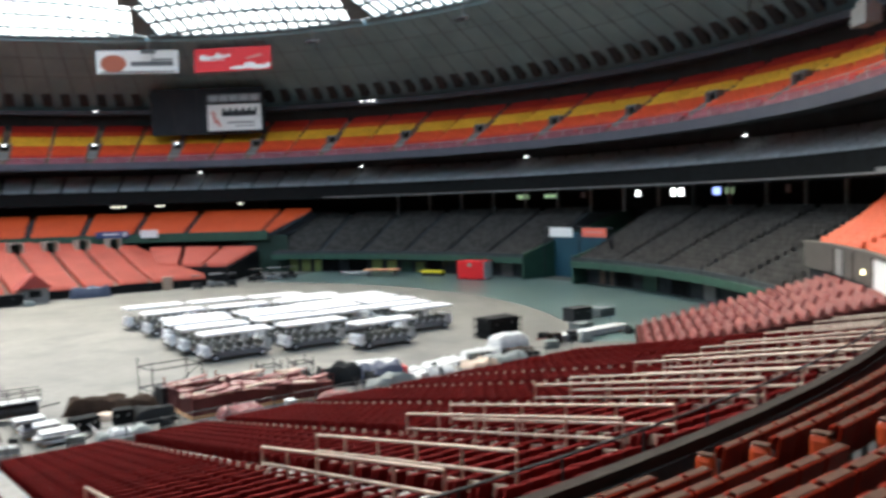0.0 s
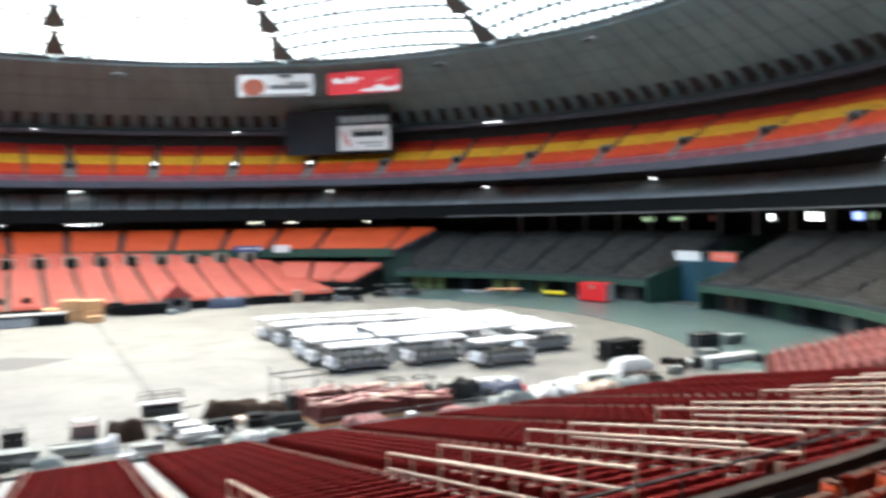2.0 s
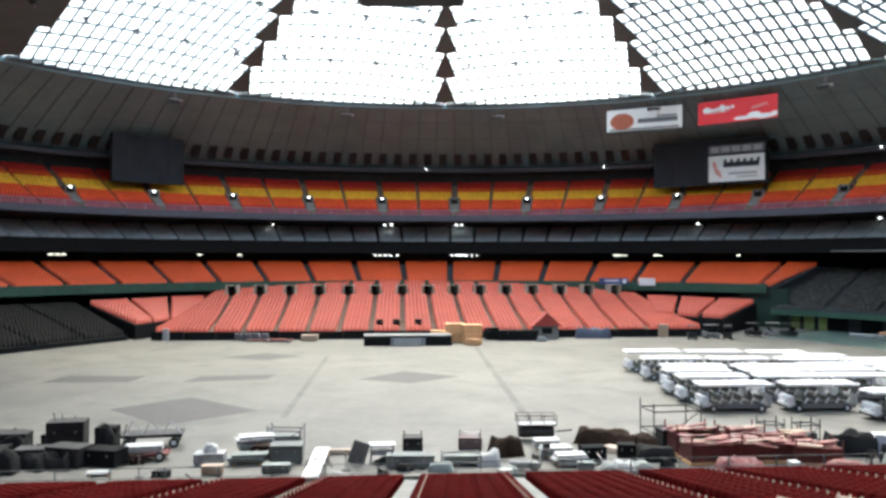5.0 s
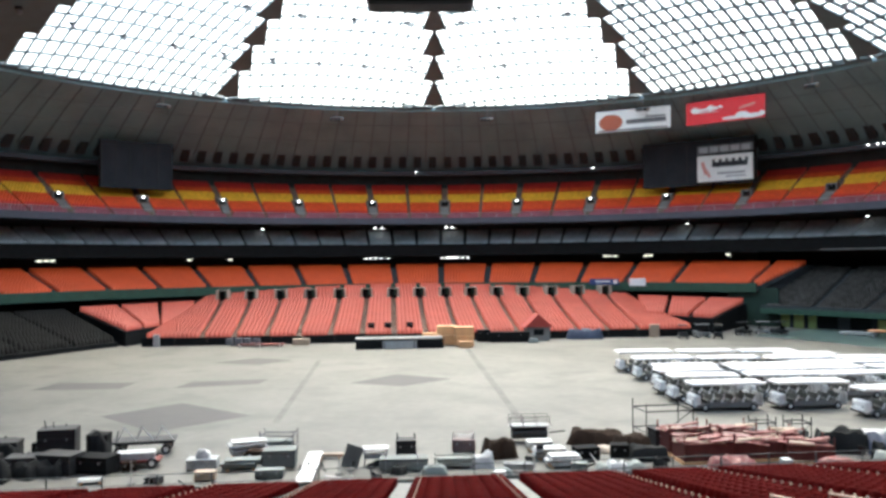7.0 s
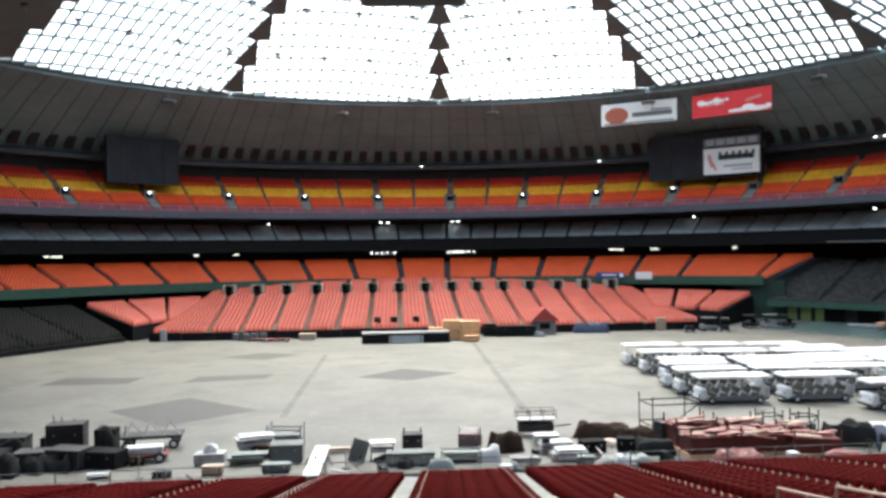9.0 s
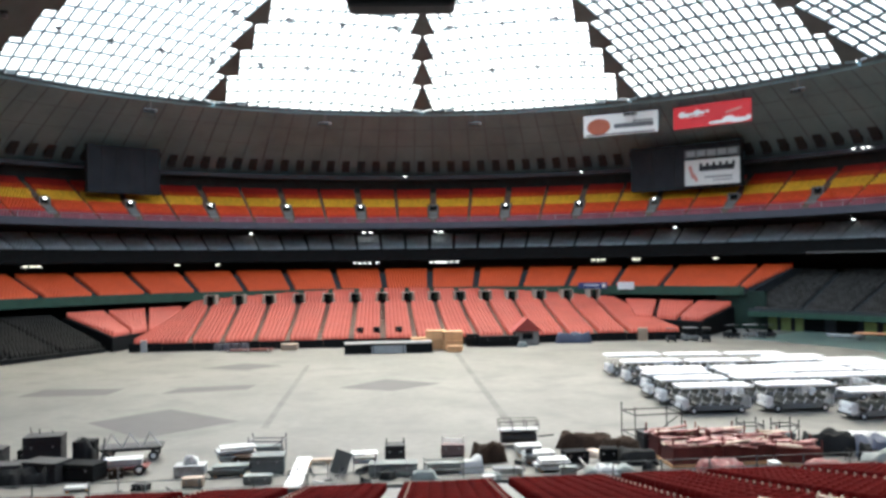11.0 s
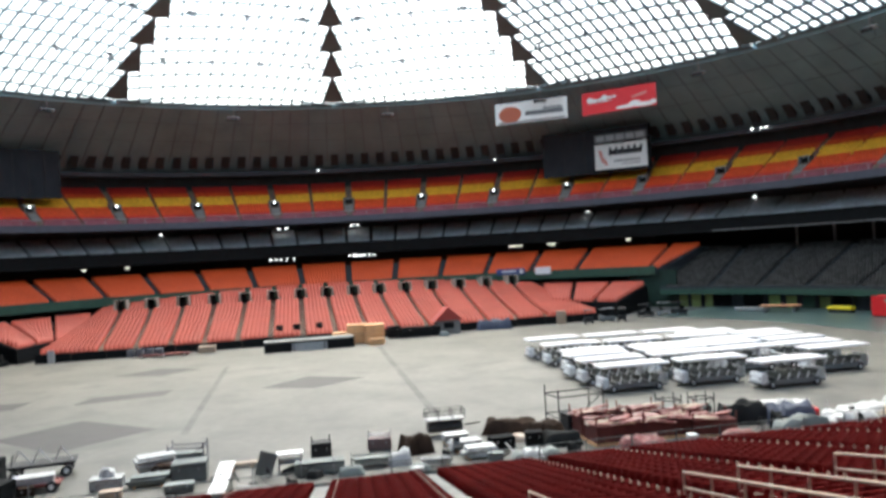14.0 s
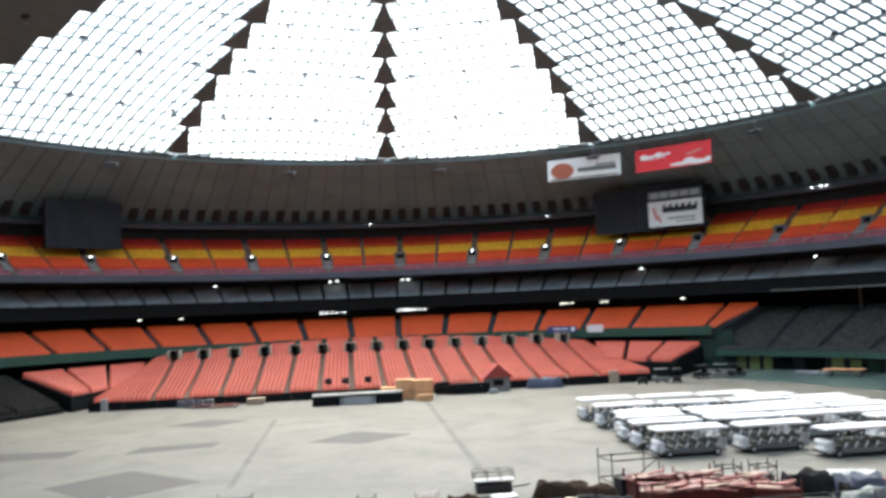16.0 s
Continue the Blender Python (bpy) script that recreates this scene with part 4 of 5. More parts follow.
# ---------------------------------------------------------------- upper deck portals, lamps, catwalk


def portal(m, lit):
    """A stair portal in the seats: side cheeks, lintel, a dark way in and its lamp."""
    p = thing("deck_portal", m, "grey concrete stair portal with a lamp in the upper deck", "portal", "upper deck portals")
    for x in (-0.85, 0.85):
        part("cheek", boxes(((x, 0.45, 0.6), (0.18, 1.6, 1.9))), CONCRETE, p)
    part("lintel", boxes(((0, 0.25, 1.62), (1.9, 0.8, 0.2))), CONCRETE, p)
    # Solid black slab: the darkness of the stairway as colour.
    part("opening", boxes(((0, 0.35, 0.7), (1.5, 0.1, 1.9))), BLACK, p, "black slab standing for the dark way in")
    for i in range(6):
        part("stair_step", boxes(((0, -0.75 - 0.42 * i, -0.12 - 0.228 * i), (1.5, 0.4, 0.75))), CONCRETE, p)
    part("lamp", boxes(((0, -0.3, 1.42), (0.4 if lit else 0.3, 0.2, 0.28 if lit else 0.18), 0, 0.05)), LAMP_GLOW if lit else STEEL, p, "portal lamp")
    return p


for s in range(-11, 16):
    az = VOM0 + 10 * s
    portal(pose(*polar(84.2, az, 21.7), 0, 0, -az), s in (-6, -5, -4, -3, -2, -1, 1, 2, 3))

# railing along the upper deck front
rl = thing("upper_deck_railing", pose(0, 0, 0), "thin grey steel railing along the upper deck front", "railing")
azs = np.arange(-62, 152, 2.5)
for i, az in enumerate(azs):
    part("post", tubes((polar(78.25, az, 19.5), polar(78.25, az, 20.5), 0.045, 5)), STEEL, rl)
    if i:
        part("rail_bar", tubes((polar(78.25, azs[i - 1], 20.5), polar(78.25, az, 20.5), 0.045, 5)), STEEL, rl)

ring("catwalk", [(91.0, 29.3), (91.0, 30.1), (93.2, 30.1), (93.2, 29.3)], 0, 360, FASCIA, 2.0, "structure", "catwalk", "grey ledge round the foot of the roof", True)
ring("wall_roof_foot", [(94.5, 25.5), (94.5, 33.5), (95, 33.5), (95, 25.5)], 0, 360, CONCRETE_DARK, 2.0, "structure", "wall", "dark wall behind the upper deck", True)
bm = bmesh.new()
for i in range(-34, 72):
    az = 2.0 * i + 1
    v = [bm.verts.new(polar(r, az + d, z)) for d in (-0.5, 0.5) for r, z in ((91.2, roof_z(91.2) - 0.7), (89.0, roof_z(89.0) - 0.7), (91.2, roof_z(91.2) - 1.7))]
    for q in ((0, 1, 2), (5, 4, 3)):
        bm.faces.new([v[k] for k in q])
    for q in ((0, 3, 4, 1), (1, 4, 5, 2), (2, 5, 3, 0)):
        bm.faces.new([v[k] for k in q])
br = part("roof_brackets", bm, BRACKET_PAINT, None)
tagged(br, "black triangular brackets under the roof edge", "bracket", "", "stuff")

lamp_first = {}


def ceiling_lamp(az, r, z, w, d, glow, top):
    key = (round(w, 2), round(z), glow.name, round(r))
    m = pose(*polar(r, az, z), 0, 0, -az)
    if key in lamp_first:
        return copy_thing(lamp_first[key], m)
    lp = thing("ceiling_lamp", m, "small lit ceiling lamp under the deck above", "lamp", "deck lamps")
    part("housing", boxes(((0, 0, 0.12), (w + 0.1, d + 0.1, 0.1), 0, 0.02)), DARK_METAL, lp)
    part("diffuser", boxes(((0, 0, 0), (w, d, 0.16), 0, 0.03)), glow, lp, "glowing diffuser")
    part("stem", tubes(((0, 0, 0.15), (0, 0, top - z), 0.03, 6)), DARK_METAL, lp)
    lamp_first[key] = lp
    return lp


for az in (-9.0, -8.0, 0.8, 1.6):
    ceiling_lamp(az, 85.5, 17.95, 0.55, 0.5, LAMP_GLOW, 19.9)
for az in (-24.0, 32.9, 103.3, 54.0, 76.0):
    ceiling_lamp(az, 85.5, 17.7, 0.4, 0.4, LAMP_GLOW, 19.9)
for az in (-10.3, -9.6, -8.9, -8.2, -7.2, 0.2, 3.0, 3.7):
    ceiling_lamp(az, 85.0, 11.75, 0.45, 0.4, LAMP_GLOW, 12.2)
for az in (1.0, 1.55, 2.1):
    ceiling_lamp(az, 85.0, 11.75, 0.95, 0.8, LAMP_GLOW, 12.2)
for az in (-51.3, -50.5, -49.8, -33.5, -28.4, 22.3, 22.9, 23.6, 27.6, 28.2, 38.0):
    ceiling_lamp(az, 85.0, 11.75, 0.7, 0.4, mat("dim tube light", (1.0, 0.95, 0.75), 0.4, 0.0, 1.0, 5.0, 0.0, emit=0.7), 12.2)
for az in (-3.2, 20.2, 52.6, 53.6, 54.2):
    ceiling_lamp(az, 90.6, 29.9, 0.35, 0.35, LAMP_GLOW, 31.6)

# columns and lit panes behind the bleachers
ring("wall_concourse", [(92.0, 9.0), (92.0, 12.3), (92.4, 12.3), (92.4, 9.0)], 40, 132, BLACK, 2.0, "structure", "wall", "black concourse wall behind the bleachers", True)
for i, az in enumerate(np.arange(58, 130, 4.2)):
    cl = thing("column", pose(*polar(87.4, az, 8.8), 0, 0, -az), "slim dark concrete column on the concourse", "column", "concourse columns")
    part("shaft", boxes(((0, 0, 1.7), (0.34, 0.34, 3.4), 0, 0.03)), CONCRETE, cl)
for az, wd, mt, hh in ((72.5, 2.2, GREEN_GLOW, 0.7), (76.0, 2.6, GREEN_GLOW, 0.6), (80.0, 0.8, STEEL, 0.9), (86.6, 0.6, LAMP_GLOW, 0.9), (90.7, 0.65, LAMP_GLOW, 1.1), (91.6, 0.75, LAMP_GLOW, 1.1), (95.6, 1.3, BLUE_GLOW, 1.0), (97.0, 1.3, GREEN_GLOW, 0.8), (103.2, 0.8, STEEL, 1.0)):
    pn = thing("lit_window", pose(*polar(91.85, az, 11.4), 0, 0, -az), "small lit window in the dark concourse wall", "window", "concourse windows")
    part("frame", boxes(((0, 0.06, 0), (wd + 0.16, 0.1, hh + 0.16))), DARK_METAL, pn)
    part("pane", boxes(((0, 0, 0), (wd, 0.06, hh))), mt, pn)

# floodlight clusters at the skylight's edge and small fittings among the panels
def flood(m):
    fl = thing("floodlight_cluster", m, "rusty floodlight cluster hung at the skylight edge", "floodlight", "roof floodlights")
    part("bar", tubes(((-1.1, 0, 0), (1.1, 0, 0), 0.07, 6)), STEEL, fl)
    part("stem", tubes(((0, 0, 0), (0, 0, 1.9), 0.07, 6)), STEEL, fl)
    for x in (-0.95, -0.3, 0.35, 0.95):
        part("lamp_head", boxes(((x, -0.15, -0.35), (0.45, 0.5, 0.55), 0, 0.06, 25)), CONCRETE_DARK if x < 0.5 else CONCRETE, fl)
    part("cable", tubes(((0.5, 0, 0), (0.75, 0.1, -1.5), 0.04, 5)), DARK_METAL, fl)
    return fl


f0 = None
for az in (-39.4, -15.1, 7.0, 29.5, 52.0, 74.0, 96.0, 118.0):
    m = pose(*polar(74.2, az, 38.3), 0, 0, -az)
    f0 = copy_thing(f0, m) if f0 else flood(m)
g0 = None
for r, n in ((62.0, 48), (49.0, 36), (36.0, 24)):
    for i in range(n):
        az = RIB0 + 360.0 / n * (i + 0.5)
        m = pose(*polar(r, az, roof_z(r) - 0.9), 0, 0, -az)
        if g0:
            copy_thing(g0, m)
        else:
            g0 = thing("roof_fitting", m, "dark lamp fitting at a roof joint", "lamp", "roof fittings")
            part("plate", boxes(((0, 0, 0.35), (0.9, 0.9, 0.25), 45, 0.05)), DARK_METAL, g0)
            part("lamp_head", boxes(((0.1, 0, -0.1), (0.5, 0.5, 0.6), 20, 0.08)), STEEL, g0)

# pipe-hung loudspeaker box near the roof
sp = thing("loudspeaker", pose(*polar(80.0, 122.8, 24.4), 0, 0, -122.8), "grey loudspeaker box on a long white pipe from the roof", "loudspeaker")
part("cabinet", boxes(((0, 0, 0.7), (2.4, 1.4, 1.5), 0, 0.08), ((0, 0, 1.7), (1.6, 1.0, 0.6), 0, 0.08)), CONCRETE, sp)
part("pipe", tubes(((0, 0, 1.8), (0, 0, roof_z(80.0) - 24.4 - 0.6), 0.28, 10)), WHITE_PAINT, sp)
pipe = thing("hanging_pipe", pose(*polar(86.0, 103.5, 26.2)), "thin dark drop pipe below the roof", "pipe")
part("pipe", tubes(((0, 0, 0), (0, 0, roof_z(86.0) - 27.0), 0.1, 6)), DARK_METAL, pipe)

# dark sign box hung just ahead of the standing place
hs = thing("hanging_sign", pose(-0.066, -80.98, 11.603), "dark blue grey sign box hung under the deck edge", "sign")
part("box", boxes(((0, 0, 0.14), (0.215, 0.08, 0.28), 0, 0.012)), mat("dark slate enamel", (0.05, 0.055, 0.065), 0.5, 0.15, 3.0, 25.0, 0.05), hs)
for x in (-0.08, 0.08):
    part("hanger", tubes(((x, 0, 0.27), (x, 0.0, 0.66), 0.008, 6)), DARK_METAL, hs)
part("bracket", boxes(((0, -0.36, 0.665), (0.24, 0.75, 0.03))), DARK_METAL, hs)

# ---------------------------------------------------------------- floor marks


def floor_sheet(name, pts, material, label, category, h=0.004):
    v = [(x, y, h) for x, y in pts]
    return tagged(ob_of(name, finish(name, v, [tuple(range(len(v)))], material)), label, category)


for pts in (((-25.0, -22.4), (-19.1, -28.2), (-13.9, -22.7), (-20.7, -17.0)),
            ((-24.0, -9.1), (-16.8, -7.1), (-16.6, -4.0), (-23.4, -5.4)),
            ((-8.5, -7.1), (-3.5, -9.4), (0.9, -5.1), (-4.5, -1.6)),
            ((-25.5, 9.3), (-20.0, 6.9), (-16.9, 11.0), (-21.6, 13.4)),
            ((-36.5, -9.6), (-28.8, -9.2), (-28.6, -5.4), (-36.0, -5.2))):
    floor_sheet("floor_patch", pts, FLOOR_PATCH, "darker grey square patch worn into the floor", "floor patch")["group"] = "floor patches"
for x0, y0, x1, y1, w in ((-13.9, 10.6, -11.6, -25.4, 0.5), (3.1, 23.7, 5.4, -25.5, 0.6), (-38.0, 22.0, -14.0, 20.5, 0.3)):
    d = Vector((x1 - x0, y1 - y0)).normalized() * w / 2
    floor_sheet("floor_joint", ((x0 - d.y, y0 + d.x), (x0 + d.y, y0 - d.x), (x1 + d.y, y1 - d.x), (x1 - d.y, y1 + d.x)), FLOOR_JOINT, "long dark joint across the concrete floor", "floor joint", 0.006)["group"] = "floor joints"
ring("outfield_strip", [(56.0, 0.004), (74.2, 0.004)], 52, 128, FLOOR_GREEN, 2.0, "structure", "floor", "smooth grey green painted outfield floor")

# ---------------------------------------------------------------- loose things on the floor


def case(x, y, w, d, h, rz=0.0, material=None, label="black equipment case with a lid", name="equipment_case", z=0.0):
    if y < -33 and x < 24:
        w, d, h = 0.8 * w, 0.8 * d, 0.78 * h
    e = thing(name, pose(x, y, z, 0, 0, rz), label, "case")
    m = material or DARK_METAL
    part("body", boxes(((0, 0, h * 0.36 + 0.06), (w, d, h * 0.72), 0, 0.03)), m, e)
    part("lid", boxes(((0, 0, h * 0.86 + 0.06), (w * 1.01, d * 1.01, h * 0.26), 0, 0.03)), m, e)
    for sx in (-0.28, 0.28):
        part("latch", boxes(((w * sx, -d / 2 - 0.015, h * 0.72), (0.08, 0.03, 0.12))), STEEL, e, "steel latch")
    for sx in (-0.42, 0.42):
        part("skid", boxes(((w * sx, 0, 0.04), (0.1, d * 0.92, 0.08))), TYRE, e)
    return e


def crate(x, y, w, d, h, rz=0.0, z=0.0, label="raw plywood crate with battens"):
    e = thing("wooden_crate", pose(x, y, z, 0, 0, rz), label, "crate", "wooden crates")
    part("body", boxes(((0, 0, h / 2 + 0.05), (w, d, h - 0.1), 0, 0.01)), WOOD, e)
    for zz in (0.1, h - 0.06):
        part("batten", boxes(((0, -d / 2 - 0.02, zz), (w + 0.04, 0.04, 0.11)), ((-w / 2 - 0.02, 0, zz), (0.04, d, 0.11)), ((w / 2 + 0.02, 0, zz), (0.04, d, 0.11))), WOOD, e)
    for sx in (-0.46, 0.46):
        part("upright", boxes(((w * sx, -d / 2 - 0.022, h / 2), (0.1, 0.04, h - 0.2))), WOOD, e)
    return e


def drape(x, y, w, d, h, material, label, rz=0.0, rough_amount=0.25, name="tarpaulin", category="tarpaulin", seed=0, peak=1.0):
    """A heap under sheeting: a lumpy, folded skin that falls to the floor."""
    if y < -33 and x < 24:
        w, d, h = 0.8 * w, 0.8 * d, 0.78 * h
    nx, ny = max(8, int(w / 0.22)), max(8, int(d / 0.22))
    v, f = [], []
    for i in range(nx + 1):
        for j in range(ny + 1):
            a, b = i / nx * 2 - 1, j / ny * 2 - 1
            e = min(1.0, 4.5 * (1 - max(abs(a), abs(b))) ** 0.8) if max(abs(a), abs(b)) < 1 else 0.0
            p = Vector((a * w / 2 * 0.9 + seed * 7.3, b * d / 2 * 0.9 + seed * 3.1, seed))
            n1 = noise.noise(p * (1.1 / max(0.6, h))) * 0.6 + noise.noise(p * 2.6) * 0.28
            fold = 0.06 * math.sin(9 * a + 5 * noise.noise(p))
            z = h * e * (1 - (1 - peak) * (a * a + b * b) / 2) * (1 + rough_amount * n1 * 2) + fold * e * h
            v.append((a * w / 2 * (1 + 0.05 * n1), b * d / 2 * (1 + 0.06 * n1), max(0.0, z)))
    for i in range(nx):
        for j in range(ny):
            q = i * (ny + 1) + j
            f.append((q, q + ny + 1, q + ny + 2, q + 1))
    ob = ob_of(name, finish(name, v, f, material, None, True), None, pose(x, y, 0.004, 0, 0, rz))
    return tagged(ob, label, category)


def slab_stack(x, y, w, d, n, t, material, label, rz=0.0, name="sheet_stack", category="stack", seed=1):
    if y < -33 and x < 24:
        w, d, t = 0.8 * w, 0.8 * d, 0.8 * t
    e = thing(name, pose(x, y, 0, 0, 0, rz), label, category)
    r = random.Random(seed)
    for sx in (-0.35, 0.35):
        part("bearer", boxes(((w * sx, 0, 0.06), (0.12, d * 0.95, 0.12))), WOOD, e)
    for i in range(n):
        part("sheet", boxes(((r.uniform(-0.12, 0.12), r.uniform(-0.1, 0.1), 0.12 + t * (i + 0.5)), (w * r.uniform(0.9, 1.0), d * r.uniform(0.9, 1.0), t * 0.9), r.uniform(-4, 4), t * 0.15)), material, e)
    return e


def pipe_frame(x, y, w, d, h, rz, material, label, shelves=2, name="pipe_rack", load=None):
    if y < -33.5 and x < 12:
        w, d, h = 0.75 * w, 0.8 * d, 0.68 * h
    e = thing(name, pose(x, y, 0, 0, 0, rz), label, "rack")
    for sx in (-0.5, 0.5):
        for sy in (-0.5, 0.5):
            part("post", tubes(((w * sx, d * sy, 0), (w * sx, d * sy, h), 0.035, 6)), material, e)
    for k in range(shelves):
        zz = h * (k + 0.6) / shelves
        for sy in (-0.5, 0.5):
            part("rail_bar", tubes(((-w / 2, d * sy, zz), (w / 2, d * sy, zz), 0.04, 6)), material, e)
        for sx in (-0.5, 0.5):
            part("rail_bar", tubes(((w * sx, -d / 2, zz), (w * sx, d / 2, zz), 0.04, 6)), material, e)
    part("brace", tubes(((-w / 2, -d / 2, 0.1), (w / 2, -d / 2, h * 0.8), 0.03, 6)), material, e)
    part("deck", boxes(((0, 0, 0.2), (w, d, 0.06))), material, e)
    if load:
        part("load", boxes(((0, 0, 0.23 + h * 0.2), (w * 0.85, d * 0.8, h * 0.4), 4, 0.06)), load, e)
    return e


def flat_cart(x, y, w, d, h, rz, body, label, name="flatbed_cart", load=None):
    e = thing(name, pose(x, y, 0, 0, 0, rz), label, "cart")
    part("bed", boxes(((0, 0, h), (w, d, 0.12), 0, 0.03)), body, e)
    part("under_frame", boxes(((0, 0, h - 0.13), (w * 0.9, d * 0.5, 0.14))), DARK_METAL, e)
    for sx in (-0.36, 0.36):
        for sy in (-0.42, 0.42):
            wheel(e, w * sx, d * sy, min(0.28, h * 0.7))
    part("drawbar", tubes(((-w / 2, 0, h - 0.1), (-w / 2 - 0.8, 0, 0.15), 0.04, 6)), DARK_METAL, e)
    if load:
        part("load", boxes(((0.1, 0, h + 0.06 + 0.2), (w * 0.7, d * 0.8, 0.4), 6, 0.06)), load, e)
    return e


def golf_cart(x, y, rz, body, label):
    e = thing("golf_cart", pose(x, y, 0, 0, 0, rz), label, "golf cart", "golf carts")
    part("body", boxes(((0, 0, 0.5), (2.3, 1.15, 0.4), 0, 0.08), ((-0.95, 0, 0.75), (0.45, 1.05, 0.4), 0, 0.08)), body, e)
    part("seat", boxes(((0.25, 0, 0.82), (0.5, 1.05, 0.14), 0, 0.04), ((0.5, 0, 1.1), (0.12, 1.05, 0.45), 0, 0.04)), BLACK, e)
    part("roof", boxes(((0.0, 0, 1.85), (1.9, 1.2, 0.08), 0, 0.03)), body, e)
    for sx in (-0.75, 0.7):
        for sy in (-0.52, 0.52):
            part("post", tubes(((sx, sy, 0.6), (sx, sy, 1.83), 0.025, 6)), DARK_METAL, e)
    for sx in (-0.8, 0.75):
        for sy in (-0.5, 0.5):
            wheel(e, sx, sy, 0.22)
    return e


# black equipment at the foot of the near stand
rb_ = random.Random(31)
for i, (x, y, w, d, h) in enumerate(((-20.4, -38.6, 2.0, 1.4, 1.3), (-18.5, -38.5, 1.9, 1.3, 1.1), (-22.3, -38.8, 1.5, 1.3, 1.2), (-24.6, -38.8, 1.8, 1.5, 1.2), (-21.6, -36.2, 1.9, 1.4, 2.4), (-19.3, -36.3, 1.1, 1.0, 2.0), (-25.2, -35.8, 2.2, 1.3, 1.4), (-26.8, -37.6, 1.6, 1.4, 1.7), (-26.4, -34.0, 2.0, 1.2, 1.0), (-23.2, -34.3, 1.3, 1.0, 0.9), (-28.4, -36.4, 1.6, 1.4, 1.5), (-28.8, -39.0, 1.8, 1.4, 1.2))):
    case(x, y, w * 1.3, d * 1.2, h * 1.02, rb_.uniform(-14, 14), BLACK if i % 2 else DARK_METAL, "scuffed black equipment case on the arena floor")["group"] = "black cases"
    if i % 3 != 1:
        drape(x + rb_.uniform(-0.5, 0.5), y - 0.75, w * 1.2, 1.2, h * 1.0, BLACK, "crumpled black cloth against the cases", rb_.uniform(-20, 20), 0.55, "black_cloth", "cloth", 60 + i, 0.6)["group"] = "black cloths"
    lp = thing("leaning_poles", pose(x + rb_.uniform(-0.6, 0.6), y + 0.2, 0, 0, 0, rb_.uniform(-40, 40)), "thin dark poles propped on the cases", "poles", "propped poles")
    for k in range(4):
        a = rb_.uniform(-0.7, 0.7)
        part("pole", tubes(((a, -0.2, 0.0), (a + rb_.uniform(-0.5, 0.5), 0.3, h * rb_.uniform(0.7, 1.0)), 0.03, 5)), DARK_METAL, lp)
drape(-22.9, -40.3, 1.5, 1.4, 1.5, BLACK, "round black cloth bundle beside the cases", 0, 0.1, "cloth_sack", "sack", 3, 0.4)
drape(-25.0, -40.9, 5.0, 1.2, 0.5, GREY_TARP, "pale grey sheeting beside the cases", 3, 0.2, seed=4)
slab_stack(-17.9, -40.7, 1.6, 0.8, 2, 0.08, WHITE_TARP, "white boards lying by the fence", 20, seed=9)
# gantry trailer with bent tubes
tr = flat_cart(-17.6, -34.0, 3.6, 1.6, 0.75, 12, DARK_METAL, "dark flat trailer with upright pipe hoops", "flat_trailer")
for sx in (-1.4, -0.4, 0.7):
    part("hoop", tubes(((sx, -0.6, 0.8), (sx + 0.35, -0.4, 1.6), 0.03, 6), ((sx + 0.35, -0.4, 1.6), (sx + 1.0, -0.6, 0.8), 0.03, 6)), STEEL, tr)
flat_cart(-16.9, -37.4, 2.8, 1.2, 0.4, 8, RUST, "low rusty red flat cart", "flat_cart", WHITE_TARP)
# white and grey odds and ends
case(-13.0, -38.0, 2.0, 1.3, 0.7, 6, WHITE_TARP, "pale open box of white sheeting", "open_box")
drape(-13.0, -38.0, 1.2, 0.9, 1.35, WHITE_TARP, "white crumpled sheet in the open box", 10, 0.5, seed=5, peak=0.4)
slab_stack(-11.2, -35.4, 2.6, 1.5, 6, 0.18, WHITE_TARP, "stack of white panels", 24, seed=2)
slab_stack(-10.9, -38.2, 2.4, 1.2, 3, 0.2, GREY_TARP, "stack of grey green panels", 8, seed=3)
pipe_frame(-9.6, -34.4, 2.6, 1.3, 2.0, -3, SIGN_GREY, "grey pipe rack with a grey load", 2, "pipe_rack", GREY_TARP)
case(-8.9, -37.6, 2.2, 1.6, 1.2, 5, GREY_TARP, "grey green machine housing", "machine_housing")
case(-10.3, -36.6, 1.5, 1.0, 0.8, -12, BROWN_TARP, "low brown bin on the floor", "bin")
case(-9.0, -39.9, 1.8, 0.9, 0.5, 4, GREY_TARP, "low grey steel box", "box")
case(-12.2, -40.3, 1.3, 0.8, 0.55, 4, CREAM_RAIL, "low cream box by the fence", "box")
board = thing("white_board", pose(-7.0, -39.3, 0, 0, 0, 3), "long white board on low bearers beside the fence", "board")
part("panel", boxes(((0, 0, 0.42), (0.8, 6.2, 0.08), 0, 0.02, 0)), WHITE_PAINT, board)
for yy, hh in ((-2.4, 0.375), (2.5, 0.375)):
    part("bearer", boxes(((0, yy, hh / 2), (0.7, 0.14, hh))), WOOD, board)
slab_stack(-6.4, -35.9, 1.8, 0.6, 2, 0.1, CREAM_RAIL, "cream boards on bearers", 3, seed=6)
wg = thing("grey_wedge", pose(-4.9, -38.3, 0, 0, 0, 0), "leaning grey green board", "board")
part("panel", boxes(((0, 0, 0.62), (0.9, 0.08, 1.3), 0, 0.02, 0, 18)), GREY_TARP, wg)
tb = thing("white_table", pose(-3.7, -37.6, 0, 0, 0, 6), "small white table with a shelf", "table")
part("top", boxes(((0, 0, 0.95), (1.4, 0.8, 0.08), 0, 0.02)), WHITE_PAINT, tb)
